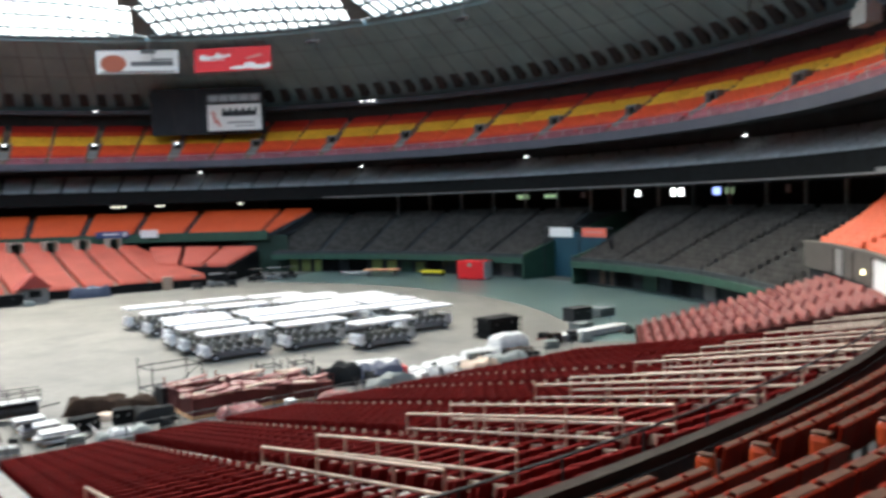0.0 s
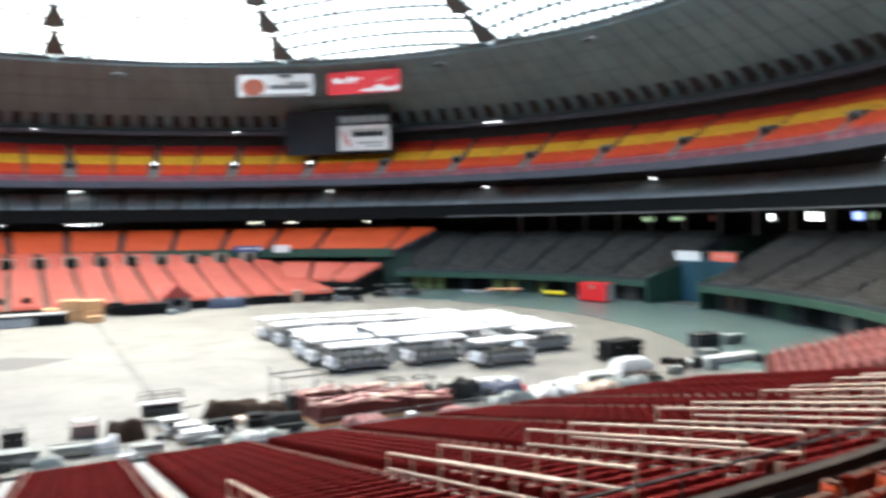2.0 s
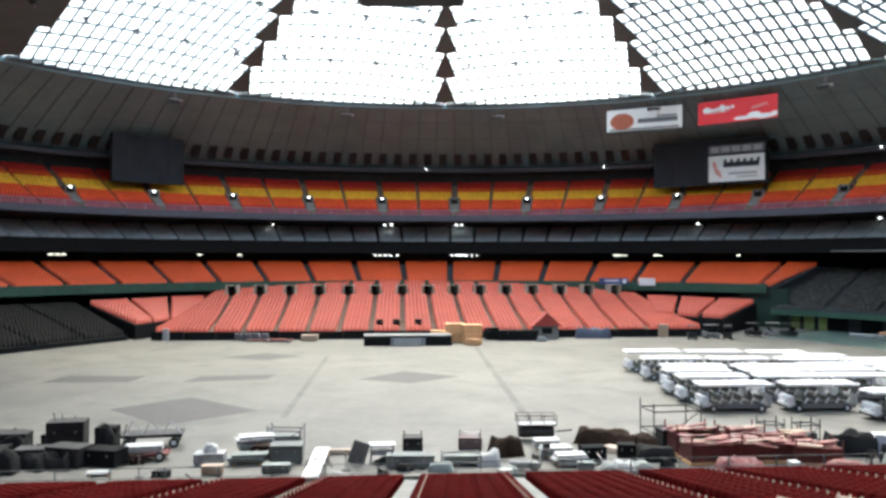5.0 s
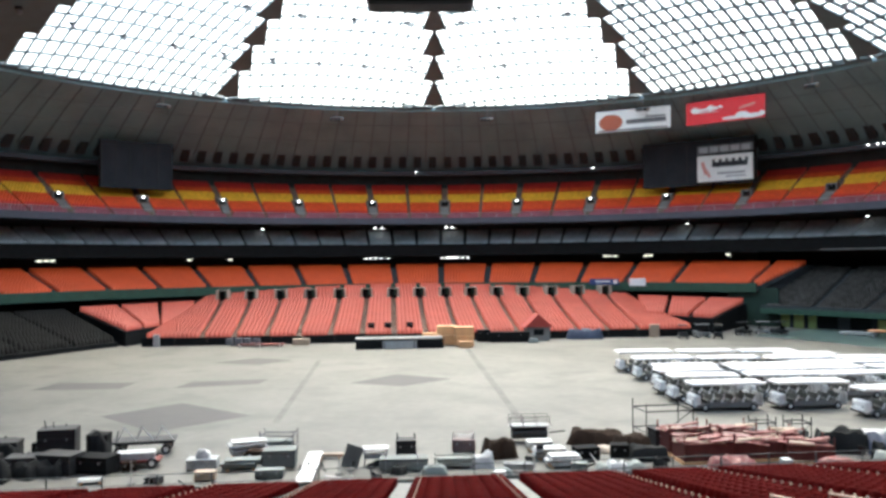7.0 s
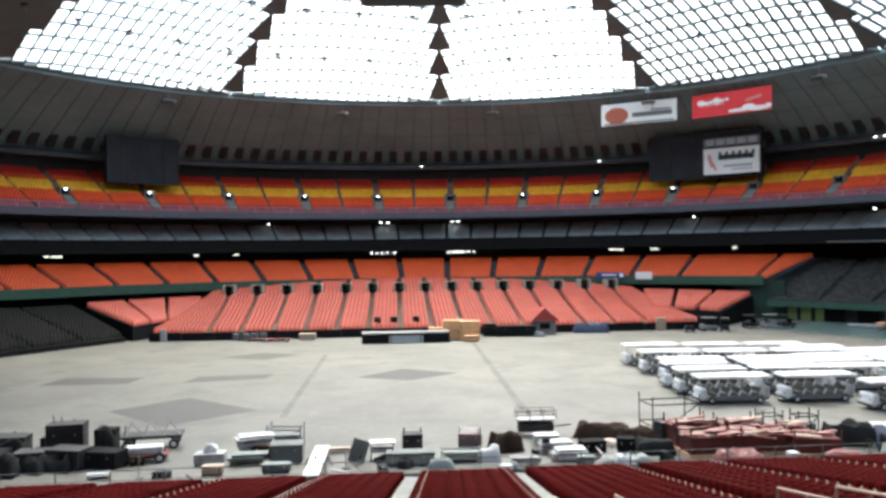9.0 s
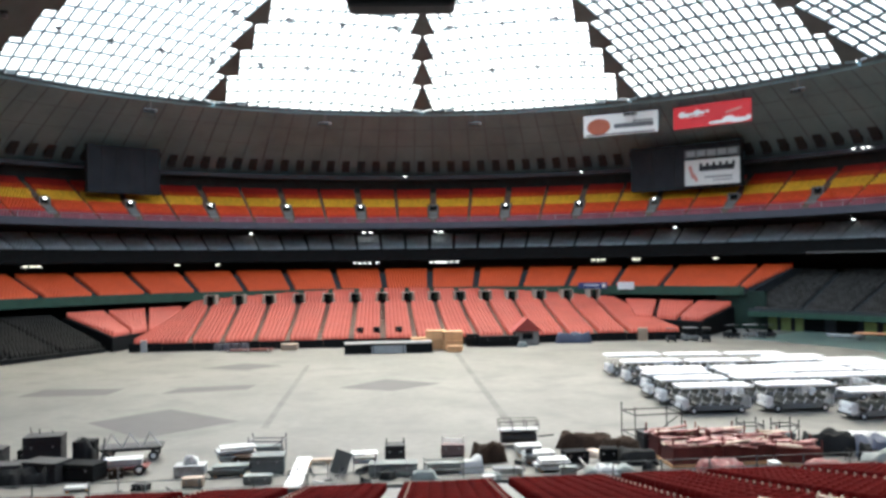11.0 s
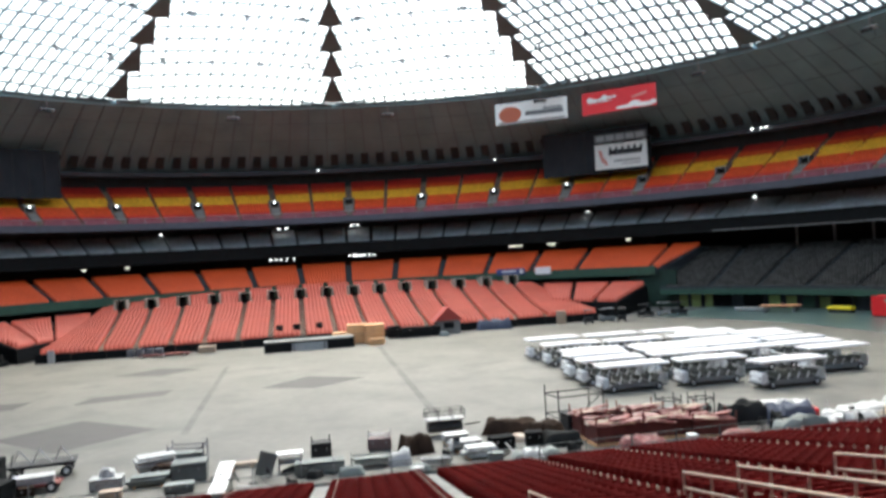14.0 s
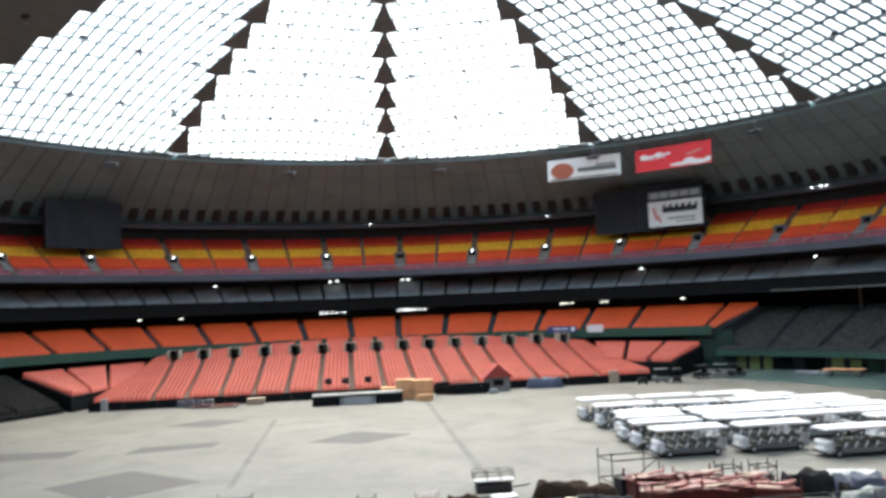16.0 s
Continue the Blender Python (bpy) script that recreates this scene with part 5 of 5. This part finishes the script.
part("shelf", boxes(((0, 0, 0.55), (1.3, 0.7, 0.25), 0, 0.02)), WHITE_TARP, tb)
for sx in (-0.6, 0.6):
    for sy in (-0.33, 0.33):
        part("leg", boxes(((sx, sy, 0.46), (0.07, 0.07, 0.92))), STEEL, tb)
case(-2.1, -38.6, 3.2, 1.3, 0.8, 2, GREY_TARP, "wide grey low housing by the fence", "machine_housing")
case(-2.1, -36.2, 1.4, 1.1, 1.35, 4, DARK_METAL, "dark boxed engine unit with pipes", "engine_unit")
pipe_frame(-2.1, -35.9, 1.3, 0.9, 1.9, 4, DARK_METAL, "dark pipe guard round the engine unit", 2, "pipe_guard")
pipe_frame(0.6, -38.2, 2.8, 1.1, 1.0, 2, GREY_TARP, "grey green rack of small parts", 2, "parts_rack", GREY_TARP)
drape(-0.5, -39.6, 1.8, 0.7, 0.5, GREY_TARP, "grey sheet heap by the fence", 0, 0.4, seed=11)
case(1.2, -34.4, 1.7, 0.9, 0.8, -4, mat("dusty red paint", (0.17, 0.12, 0.115), 0.6, 0.2, 1.0, 9.0, 0.1), "dusty pinkish grey small trolley box", "trolley")
pipe_frame(1.2, -34.1, 1.6, 0.8, 1.5, -4, STEEL, "steel pipe frame over the trolley", 2, "pipe_cage")
drape(2.1, -38.2, 1.7, 1.2, 1.0, WHITE_TARP, "white bag heap by the fence", 0, 0.45, seed=12, peak=0.4)
drape(3.2, -35.6, 2.0, 2.6, 0.9, BROWN_TARP, "tangle of brown hoses and netting", 20, 0.7, seed=13)
slab_stack(4.0, -39.2, 2.0, 0.7, 3, 0.15, WHITE_TARP, "pale boards by the fence", 0, seed=7)
# roller cart
rc = thing("roller_cart", pose(5.3, -31.9, 0, 0, 0, 3) @ Matrix.Diagonal((0.92, 0.92, 0.8, 1)), "dark drum roller cart with a railed top", "cart")
bm = bmesh.new()
tube(bm, (-1.2, 0, 0.62), (1.2, 0, 0.62), 0.46, 18)
bmesh.ops.bevel(bm, geom=[e for e in bm.edges if abs(e.verts[0].co.x - e.verts[1].co.x) < 0.01], offset=0.16, segments=3, affect="EDGES", profile=0.5)
part("drum", bm, mat("dusty dark drum", (0.06, 0.058, 0.055), 0.6, 0.3, 1.5, 12.0, 0.2), rc)
part("deck", boxes(((0, 0, 1.2), (2.7, 1.1, 0.1), 0, 0.02)), WHITE_TARP, rc, "pale deck")
for sx in (-1.3, -0.45, 0.45, 1.3):
    for sy in (-0.5, 0.5):
        part("post", tubes(((sx, sy, 1.2), (sx, sy, 1.95), 0.03, 6)), DARK_METAL, rc)
for sy in (-0.5, 0.5):
    for zz in (1.6, 1.95):
        part("rail_bar", tubes(((-1.3, sy, zz), (1.3, sy, zz), 0.03, 6)), DARK_METAL, rc)
part("drawbar", tubes(((1.35, 0, 0.6), (2.4, 0, 0.7), 0.06, 6)), DARK_METAL, rc)
for i, (x, y, w) in enumerate(((5.6, -34.6, 1.9), (6.0, -36.4, 2.3), (6.4, -38.2, 2.2))):
    slab_stack(x, y, w, 1.3, 4, 0.16, WHITE_TARP, "stack of bright white foam sheets", 6, seed=20 + i)
# brown and black heaps
drape(9.2, -33.0, 3.4, 1.4, 0.8, BROWN_TARP, "brown sacking heap on the floor", -18, 0.35, seed=14)
drape(11.0, -34.6, 2.6, 2.0, 1.1, BROWN_TARP, "dark brown sacking heap", 30, 0.35, seed=15)
drape(11.3, -37.0, 2.8, 1.7, 0.9, BLACK, "oval black cloth heap", 0, 0.2, seed=16)
case(7.9, -36.9, 1.7, 1.1, 0.9, 10, BLACK, "open black plastic crate on the floor", "black_crate")
case(9.8, -36.7, 1.2, 1.0, 1.0, -6, BLACK, "closed black plastic crate on the floor", "black_crate")
drape(9.2, -35.2, 1.6, 1.0, 0.45, CREAM_RAIL, "cream sheet lying between the crates", -20, 0.3, seed=17)
drape(9.4, -39.0, 3.4, 0.9, 0.45, GREY_TARP, "grey scraps along the fence", 4, 0.6, seed=18)
# pink vinyl on stillages
pipe_frame(13.4, -32.4, 3.0, 2.0, 2.5, 10, DARK_METAL, "tall dark pipe stillage", 2, "stillage")
case(12.9, -34.0, 1.6, 1.4, 1.4, 10, DARK_METAL, "dark steel bin beside the stillage", "steel_bin")


def vinyl_roll_pile(x, y, w, d, h, rz, seed, label):
    e = thing("seat_pile", pose(x, y, 0, 0, 0, rz), label, "pile", "piles of pink panels")
    r = random.Random(seed)
    part("pallet", boxes(((0, 0, 0.08), (w, d, 0.14))), WOOD, e)
    part("core", boxes(((0, 0, h * 0.35 + 0.1), (w * 0.94, d * 0.9, h * 0.7), 0, 0.05)), RUST, e, "dark red stacked core")
    for i in range(22):
        part("panel", boxes(((r.uniform(-0.38, 0.38) * w, r.uniform(-0.42, 0.42) * d, h * r.uniform(0.72, 0.98)), (r.uniform(0.6, 1.5), r.uniform(0.25, 0.5), 0.08), r.uniform(-14, 14), 0.03, r.uniform(-9, 9), r.uniform(-7, 7))), PINK_TARP if i % 4 else CREAM_RAIL, e)
    for sx in (-0.47, 0.47):
        for sy in (-0.45, 0.45):
            part("post", tubes(((w * sx, d * sy, 0), (w * sx, d * sy, h * 1.15), 0.04, 6)), RUST, e)
    return e


for i, (x, y, w, d, h, rz) in enumerate(((13.9, -35.0, 2.6, 1.9, 1.5, 8), (14.3, -37.2, 3.0, 2.0, 1.4, 6), (16.8, -34.6, 2.4, 1.8, 1.4, 4), (17.2, -36.8, 3.0, 2.0, 1.35, 3), (19.9, -37.4, 2.6, 1.8, 1.2, -4), (19.4, -35.2, 2.2, 1.6, 1.2, 10))):
    vinyl_roll_pile(x, y, w, d, h, rz, 40 + i, "pile of faded pink panels and rusty frames")
drape(15.4, -38.6, 3.2, 1.4, 0.55, PINK_TARP, "crumpled faded pink vinyl over a stack", 4, 0.6, seed=21)
drape(20.8, -39.0, 2.6, 1.4, 0.5, PINK_TARP, "crumpled pale pink vinyl heap", 0, 0.7, seed=22)
for x, y in ((19.0, -33.6), (21.0, -33.8)):
    pipe_frame(x, y, 1.2, 1.0, 1.7, 5, DARK_METAL, "dark welded pipe cage on the floor", 2, "pipe_cage", GREY_TARP)
drape(22.9, -35.2, 3.6, 2.6, 1.3, BLACK, "heap of black netting on the floor", -12, 0.5, seed=23)
drape(25.2, -36.6, 2.6, 2.0, 1.0, NAVY, "heap of navy blue sheeting", 10, 0.5, seed=24)
drape(24.6, -38.8, 3.2, 1.2, 0.8, GREY_TARP, "grey green sheeting along the fence", 3, 0.4, seed=25)
slab_stack(26.0, -33.6, 3.0, 1.2, 4, 0.16, WHITE_TARP, "white boards beside the netting", -12, seed=31)
case(26.6, -35.8, 1.3, 0.9, 0.6, -6, RED_PAINT, "small red box under white sheeting", "red_box")
drape(26.4, -34.9, 2.4, 1.1, 0.9, WHITE_TARP, "white sheet beside the red box", 12, 0.4, seed=26)
for i, (x, y, w, d, h, mt) in enumerate(((28.9, -36.6, 3.0, 1.8, 0.9, WHITE_TARP), (31.2, -34.6, 3.2, 1.8, 0.7, WHITE_TARP), (32.6, -36.6, 2.6, 1.6, 1.0, CREAM_RAIL), (34.9, -33.6, 3.2, 1.6, 0.9, WHITE_TARP), (35.2, -36.0, 3.4, 1.6, 0.9, GREY_TARP), (37.6, -34.6, 2.2, 1.4, 0.8, BROWN_TARP))):
    drape(x, y, w, d, h * 0.42, mt, "pale sheeted goods along the stand", 8, 0.5, seed=50 + i)
drape(38.7, -31.9, 3.2, 1.8, 0.95, WHITE_TARP, "domed white tarpaulin over goods", 5, 0.08, seed=61, peak=0.7)
pipe_frame(40.6, -28.0, 3.4, 2.0, 1.7, 4, BLACK, "black slatted stack of chairs", 3, "chair_stack", BLACK)
slab_stack(46.2, -32.9, 8.6, 1.2, 3, 0.15, WHITE_TARP, "long low stack of pale boards beside the wing stand", 3, seed=33)
case(40.6, -28.0, 3.0, 1.7, 1.6, 4, BLACK, "block of stacked black chairs", "stacked_chairs")
for i, (x, y, w, h) in enumerate(((47.6, -30.2, 1.6, 0.6), (51.0, -26.0, 2.4, 1.2), (54.6, -25.4, 2.0, 0.8))):
    case(x, y, w, 1.4, h, 5, DARK_METAL if i % 2 else GREY_TARP, "dull grey steel bin near the wing stand", "steel_bin")

# stage, crates and booth before the far stand
stg = thing("stage_platform", pose(-5.5, 23.5, 0, 0, 0, 5), "black stage platform with a white centre skirt", "stage")
part("deck", boxes(((0, 0, 1.25), (11.2, 3.0, 0.16), 0, 0.03)), CONCRETE, stg, "grey deck")
for sx in (-3.85, 3.9):
    part("skirt", boxes(((sx, -1.45, 0.6), (3.4, 0.08, 1.2))), BLACK, stg, "black cloth skirt")
part("skirt", boxes(((0.1, -1.2, 0.5), (4.6, 0.08, 0.95))), WHITE_TARP, stg, "white cloth skirt")
for sx in (-5.3, -1.9, 1.9, 5.3):
    for sy in (-1.2, 1.2):
        part("leg", boxes(((sx, sy, 0.6), (0.12, 0.12, 1.2))), DARK_METAL, stg)
crate(-1.4, 28.6, 2.4, 1.6, 1.4, 4)
crate(0.5, 26.6, 2.3, 1.8, 1.3, 2)
crate(0.6, 26.7, 2.4, 1.8, 1.2, -2, 1.3)
crate(2.9, 25.0, 2.3, 1.8, 1.3, 6)
crate(2.9, 25.1, 2.4, 1.9, 1.2, 3, 1.3)
crate(3.0, 22.8, 1.6, 1.1, 0.8, 0)
case(5.7, 30.0, 1.8, 1.4, 1.6, 0, BLACK, "scuffed black road case before the far stand")
case(9.2, 29.4, 5.4, 1.6, 1.35, 3, BLACK, "long black road case before the far stand")
drape(12.3, 28.0, 1.4, 0.9, 0.6, GREY_TARP, "small grey sheeted lump", 0, 0.2, seed=71)
bo = thing("ticket_booth", pose(13.2, 31.4, 0, 0, 0, 5), "grey booth with a dark red gable roof", "booth")
part("body", boxes(((0, 0, 0.95), (3.2, 2.2, 1.9), 0, 0.02)), CONCRETE, bo)
v = [(-2.0, -1.4, 1.9), (2.0, -1.4, 1.9), (0, -1.4, 3.7), (-2.0, 1.4, 1.9), (2.0, 1.4, 1.9), (0, 1.4, 3.7)]
ob_of("roof", finish("roof", v, [(0, 1, 2), (5, 4, 3), (0, 2, 5, 3), (2, 1, 4, 5), (1, 0, 3, 4)], mat("dark red roof boards", (0.30, 0.045, 0.035), 0.6, 0.2, 1.0, 9.0, 0.2)), bo, None, "dark red gable roof")
part("hatch", boxes(((0, -1.13, 1.2), (1.4, 0.06, 0.8))), BLACK, bo)
drape(20.0, 32.6, 5.0, 1.6, 1.3, NAVY, "navy tarpaulin over barriers", -4, 0.2, seed=72, name="tarpaulin")
case(-18.9, 28.0, 2.2, 1.4, 0.8, 4, CREAM_RAIL, "low cream and orange box", "low_box")
flat_cart(-22.6, 26.2, 3.6, 1.4, 0.35, 3, RUST, "low rusty flat cart")
flat_cart(-25.6, 26.6, 3.0, 1.2, 0.3, 5, RUST, "low rusty flat cart")
for i, x in enumerate((-28.6, -27.4, -26.2, -25.0)):
    case(x, 28.4, 0.9, 0.8, 0.9, 0, SIGN_GREY, "small dark crate before the far stand", "small_crate")
for x in (-9.9, -7.6, -4.5):
    case(x, far_front(x) + 1.9, 0.9, 0.8, 0.9, 0, BLACK, "black loudspeaker box set on the front rows", "stage_loudspeaker", far_z(1.9) + 0.5)
part_rail = thing("barrier_wall", pose(0, 0, 0), "black cloth barrier along the far stand", "barrier")
for i in range(18):
    f0_, f1_ = i / 18, (i + 1) / 18
    p0, p1 = Vector(FA).lerp(Vector(FB), f0_), Vector(FA).lerp(Vector(FB), f1_)
    mid = (p0 + p1) / 2
    part("panel", boxes(((mid.x, mid.y - 0.35, 0.55), ((p1 - p0).length - 0.06, 0.08, 1.1 + 0.15 * (i % 3 == 0)), math.degrees(math.atan2(p1.y - p0.y, p1.x - p0.x)))), BLACK, part_rail)
wp = thing("white_pole", pose(-38.2, 27.6, 0), "short white post by the stand corner", "post")
part("shaft", boxes(((0, 0, 0.8), (0.8, 0.3, 1.6), 0, 0.03)), WHITE_TARP, wp)
wp = thing("white_pole", pose(30.2, 34.2, 0), "pale block by the stand corner", "post")
part("shaft", boxes(((0, 0, 0.9), (1.3, 0.6, 1.8), 0, 0.03)), CREAM_RAIL, wp)
for x, y, rz, mt in ((33.6, 32.0, 80, DARK_METAL), (36.6, 33.0, 10, GREY_BODY), (38.4, 31.6, 70, DARK_METAL), (43.6, 36.0, 20, DARK_METAL), (46.6, 36.6, 170, GREY_BODY), (48.6, 35.6, 15, DARK_METAL)):
    golf_cart(x, y, rz, mt, "small dusty utility cart parked by the stand")

# portals at the top of the far stand aisles
pf = None
for x_low, x in FAR_AISLES:
    m = pose(x, far_front(x) + PORTAL_U - 0.4, far_z(PORTAL_U) - 0.15, 0, 0, 5.0)
    if pf:
        copy_thing(pf, m)
    else:
        pf = thing("stand_portal", m, "pale framed tunnel mouth at the head of an aisle", "portal", "stand portals")
        for sx in (-0.8, 0.8):
            part("jamb", boxes(((sx * 1.1, 1.2, 1.15), (0.2, 3.0, 2.0))), PORTAL_WALL, pf)
        part("lintel", boxes(((0, 1.5, 2.1), (1.96, 2.6, 0.1))), PORTAL_WALL, pf)
        # Solid black slab in place of the tunnel's dark depth.
        part("opening", boxes(((0, 1.5, 1.15), (1.46, 0.1, 2.2))), BLACK, pf, "black slab standing for the dark tunnel")
        part("lit_panel", boxes(((0.42, 1.42, 1.5), (0.45, 0.06, 1.2))), GREEN_RAIL, pf, "green wall seen in the tunnel")

# ---------------------------------------------------------------- outfield
fc = flat_cart(61.3, 29.6, 5.4, 2.2, 0.9, -40, mat("pale orange boards", (0.62, 0.30, 0.15), 0.6, 0.15, 1.0, 9.0, 0.1), "pale orange flatbed wagon", "flatbed_wagon")
yb = thing("yellow_barrier", pose(66.2, 22.6, 0, 0, 0, -65), "low yellow barrier on a dark base", "barrier")
part("top", boxes(((0, 0, 0.62), (3.6, 1.0, 0.42), 0, 0.1)), YELLOW_PAINT, yb)
part("base", boxes(((0, 0, 0.22), (3.4, 0.9, 0.4))), DARK_METAL, yb)
rb = thing("red_container", pose(67.2, 13.2, 0, 0, 0, -68), "bright red box van body with a white end", "container")
part("body", boxes(((0, 0, 1.4), (4.4, 2.2, 2.5), 0, 0.05)), RED_PAINT, rb)
part("end_panel", boxes(((2.24, 0, 1.4), (0.06, 2.1, 2.4))), WHITE_TARP, rb, "pale end panel")
part("skid", boxes(((0, -0.8, 0.1), (4.2, 0.2, 0.2)), ((0, 0.8, 0.1), (4.2, 0.2, 0.2))), DARK_METAL, rb)
part("decal", boxes(((-0.1, -1.12, 2.1), (0.7, 0.03, 0.5))), CREAM_RAIL, rb)
slab_stack(59.0, 33.5, 5.0, 1.2, 2, 0.18, WHITE_TARP, "pale boards on the outfield floor", -45, seed=81)
# wall under the bleachers: bays coloured for interior light, black for dark doors
for a0, mt, w, h0 in ((46.6, LIME, 1.7, 2.1), (48.3, LIME, 1.5, 2.0), (50.0, LIME, 1.7, 2.1), (51.7, LIME, 1.4, 2.0), (53.6, BLACK, 3.2, 2.2), (57.6, BLACK, 3.4, 2.2), (60.4, LIME, 2.0, 1.9), (62.6, LIME, 1.8, 1.8), (64.8, GREEN_RAIL, 2.0, 1.8), (66.8, LIME, 1.8, 1.7), (69.0, BLACK, 3.0, 2.2), (73.0, CONCRETE, 2.0, 1.9), (76.5, BLACK, 3.0, 2.2), (80.0, CONCRETE, 2.4, 1.9), (94.4, AISLE, 1.2, 1.8), (95.9, AISLE, 1.0, 1.8), (97.5, BLACK, 3.4, 2.2), (101.5, GREEN_RAIL, 3.0, 2.0), (106.0, BLACK, 3.4, 2.2), (110.5, CONCRETE, 2.6, 1.9)):
    by = thing("wall_bay", pose(*polar(73.85, a0, 0), 0, 0, -a0), "coloured panel for a bay in the wall under the bleachers", "wall bay", "bleacher bays")
    part("panel", boxes(((0, 0.05, h0 / 2), (w, 0.1, h0), 0, 0.01)), mt, by)
    for sx in (-0.5, 0.5):
        part("jamb", boxes(((sx * (w + 0.1), 0.0, 1.1), (0.12, 0.2, 2.2))), CONCRETE_DARK, by)

# panelled wall below the near mezzanine's front
WALL_BROWN = mat("brown grey wall panel", (0.075, 0.066, 0.056), 0.8, 0.2, 0.8, 9.0, 0.15)
ring("wall_mezzanine_front", [(73.3, 1.0), (73.3, 5.2), (73.6, 5.2), (73.6, 1.0)], 126.6, 156.0, CONCRETE_DARK, 1.0, "structure", "wall", "dark wall under the mezzanine front", True)
for a0, a1, mt in ((126.7, 131.5, WALL_BROWN), (131.8, 133.1, CONCRETE), (133.4, 134.9, WALL_BROWN), (135.2, 138.6, WALL_BROWN), (139.0, 142.1, WHITE_PAINT), (142.3, 142.9, BLACK), (143.2, 146.5, WHITE_PAINT), (146.8, 149.6, BLACK)):
    wpn = thing("wall_panel", pose(0, 0, 0), "flat panel in the wall below the mezzanine", "wall panel", "mezzanine wall panels")
    curved_panel("panel", 72.84, a0, a1, 5.3, 7.05, 0.14, mt, wpn)
ring("parapet_cap", [(72.8, 7.06), (72.8, 7.3), (73.26, 7.32), (73.26, 7.285), (72.98, 7.285), (72.98, 7.06)], 126.6, 151.9, WALL_BROWN, 1.0, "structure", "parapet", "pale cap along the mezzanine front wall", True)
lampw = thing("wall_lamp", pose(*polar(72.62, 137.7, 6.1), 0, 0, -137.7), "small warm glowing wall lamp", "lamp")
part("bulb", boxes(((0, 0, 0), (0.2, 0.16, 0.3), 0, 0.05)), mat("warm lamp glass", (1.0, 0.8, 0.4), 0.4, 0.0, 1.0, 5.0, 0.0, emit=1.5), lampw)
part("bracket", boxes(((0, 0.16, 0), (0.12, 0.2, 0.12))), DARK_METAL, lampw)

# small loose pieces scattered along the near fence
def bit(x, y, kind, seed):
    r = random.Random(seed)
    if kind == 0:
        return case(x, y, r.uniform(0.5, 1.1), r.uniform(0.4, 0.8), r.uniform(0.35, 0.8), r.uniform(-30, 30), r.choice((BLACK, DARK_METAL, GREY_TARP, BROWN_TARP, WHITE_TARP)), "small scuffed box lying by the fence", "small_box")
    if kind == 1:
        e = thing("loose_pipe", pose(x, y, 0, 0, 0, r.uniform(0, 180)), "loose steel pipe lying across the floor", "pipe", "loose pipes")
        part("pipe", tubes(((-r.uniform(0.7, 1.4), 0, 0.05), (r.uniform(0.7, 1.4), 0, r.uniform(0.05, 0.7)), 0.045, 8)), r.choice((STEEL, RUST, DARK_METAL)), e)
        return e
    if kind == 2:
        e = thing("folding_chair", pose(x, y, 0, 0, 0, r.uniform(0, 360)), "dark folding chair standing by the fence", "chair", "folding chairs")
        part("seat", boxes(((0, 0, 0.45), (0.42, 0.4, 0.03), 0, 0.01)), DARK_METAL, e)
        part("backrest", boxes(((0, 0.2, 0.74), (0.42, 0.03, 0.24), 0, 0.01, -8)), DARK_METAL, e)
        for sx in (-0.19, 0.19):
            part("leg", tubes(((sx, -0.2, 0), (sx, 0.2, 0.85), 0.014, 5)), STEEL, e)
            part("leg", tubes(((sx, 0.22, 0), (sx, -0.15, 0.45), 0.014, 5)), STEEL, e)
        return e
    if kind == 3:
        return drape(x, y, r.uniform(0.7, 1.5), r.uniform(0.5, 1.0), r.uniform(0.3, 0.7), r.choice((GREY_TARP, WHITE_TARP, BROWN_TARP, BLACK)), "crumpled sheet dropped on the floor", r.uniform(0, 90), 0.6, seed=seed)
    e = thing("barrier_post", pose(x, y, 0, 0, 0, r.uniform(0, 90)), "short steel barrier post on a plate", "post", "barrier posts")
    part("plate", boxes(((0, 0, 0.03), (0.4, 0.4, 0.05), 0, 0.01)), DARK_METAL, e)
    part("shaft", tubes(((0, 0, 0.05), (0, 0, r.uniform(0.9, 1.4)), 0.03, 8)), STEEL, e)
    return e


R2 = random.Random(11)
for i in range(48):
    x = R2.uniform(-27, 26)
    y = near_front(x) + R2.uniform(1.6, 8.0) * (1.0 if abs(x) > 6 else 0.75)
    bit(x, y, R2.choice((0, 0, 1, 2, 3, 3, 4)), 300 + i)
for i in range(26):
    x = R2.uniform(26, 50)
    y = near_front(x) + R2.uniform(1.8, 6.0) + (2.0 if x > 38 else 0)
    bit(x, y, R2.choice((0, 0, 1, 3, 3, 4)), 400 + i)

# radial seams of the roof band
bm = bmesh.new()
for i in range(144):
    az = 2.5 * i + 0.6
    for r0, r1 in ((75.4, 82.0), (82.0, 90.8)):
        tube(bm, polar(r0, az, roof_z(r0) - 0.78), polar(r1, az, roof_z(r1) - 0.78), 0.09, 4)
for r in (79.5, 84.5):
    for i in range(144):
        tube(bm, polar(r, 2.5 * i, roof_z(r) - 0.78), polar(r, 2.5 * i + 2.5, roof_z(r) - 0.78), 0.05, 4)
tagged(part("roof_seams", bm, ROOF_BAR, None), "thin dark seams between the roof band panels", "seam", "", "stuff")
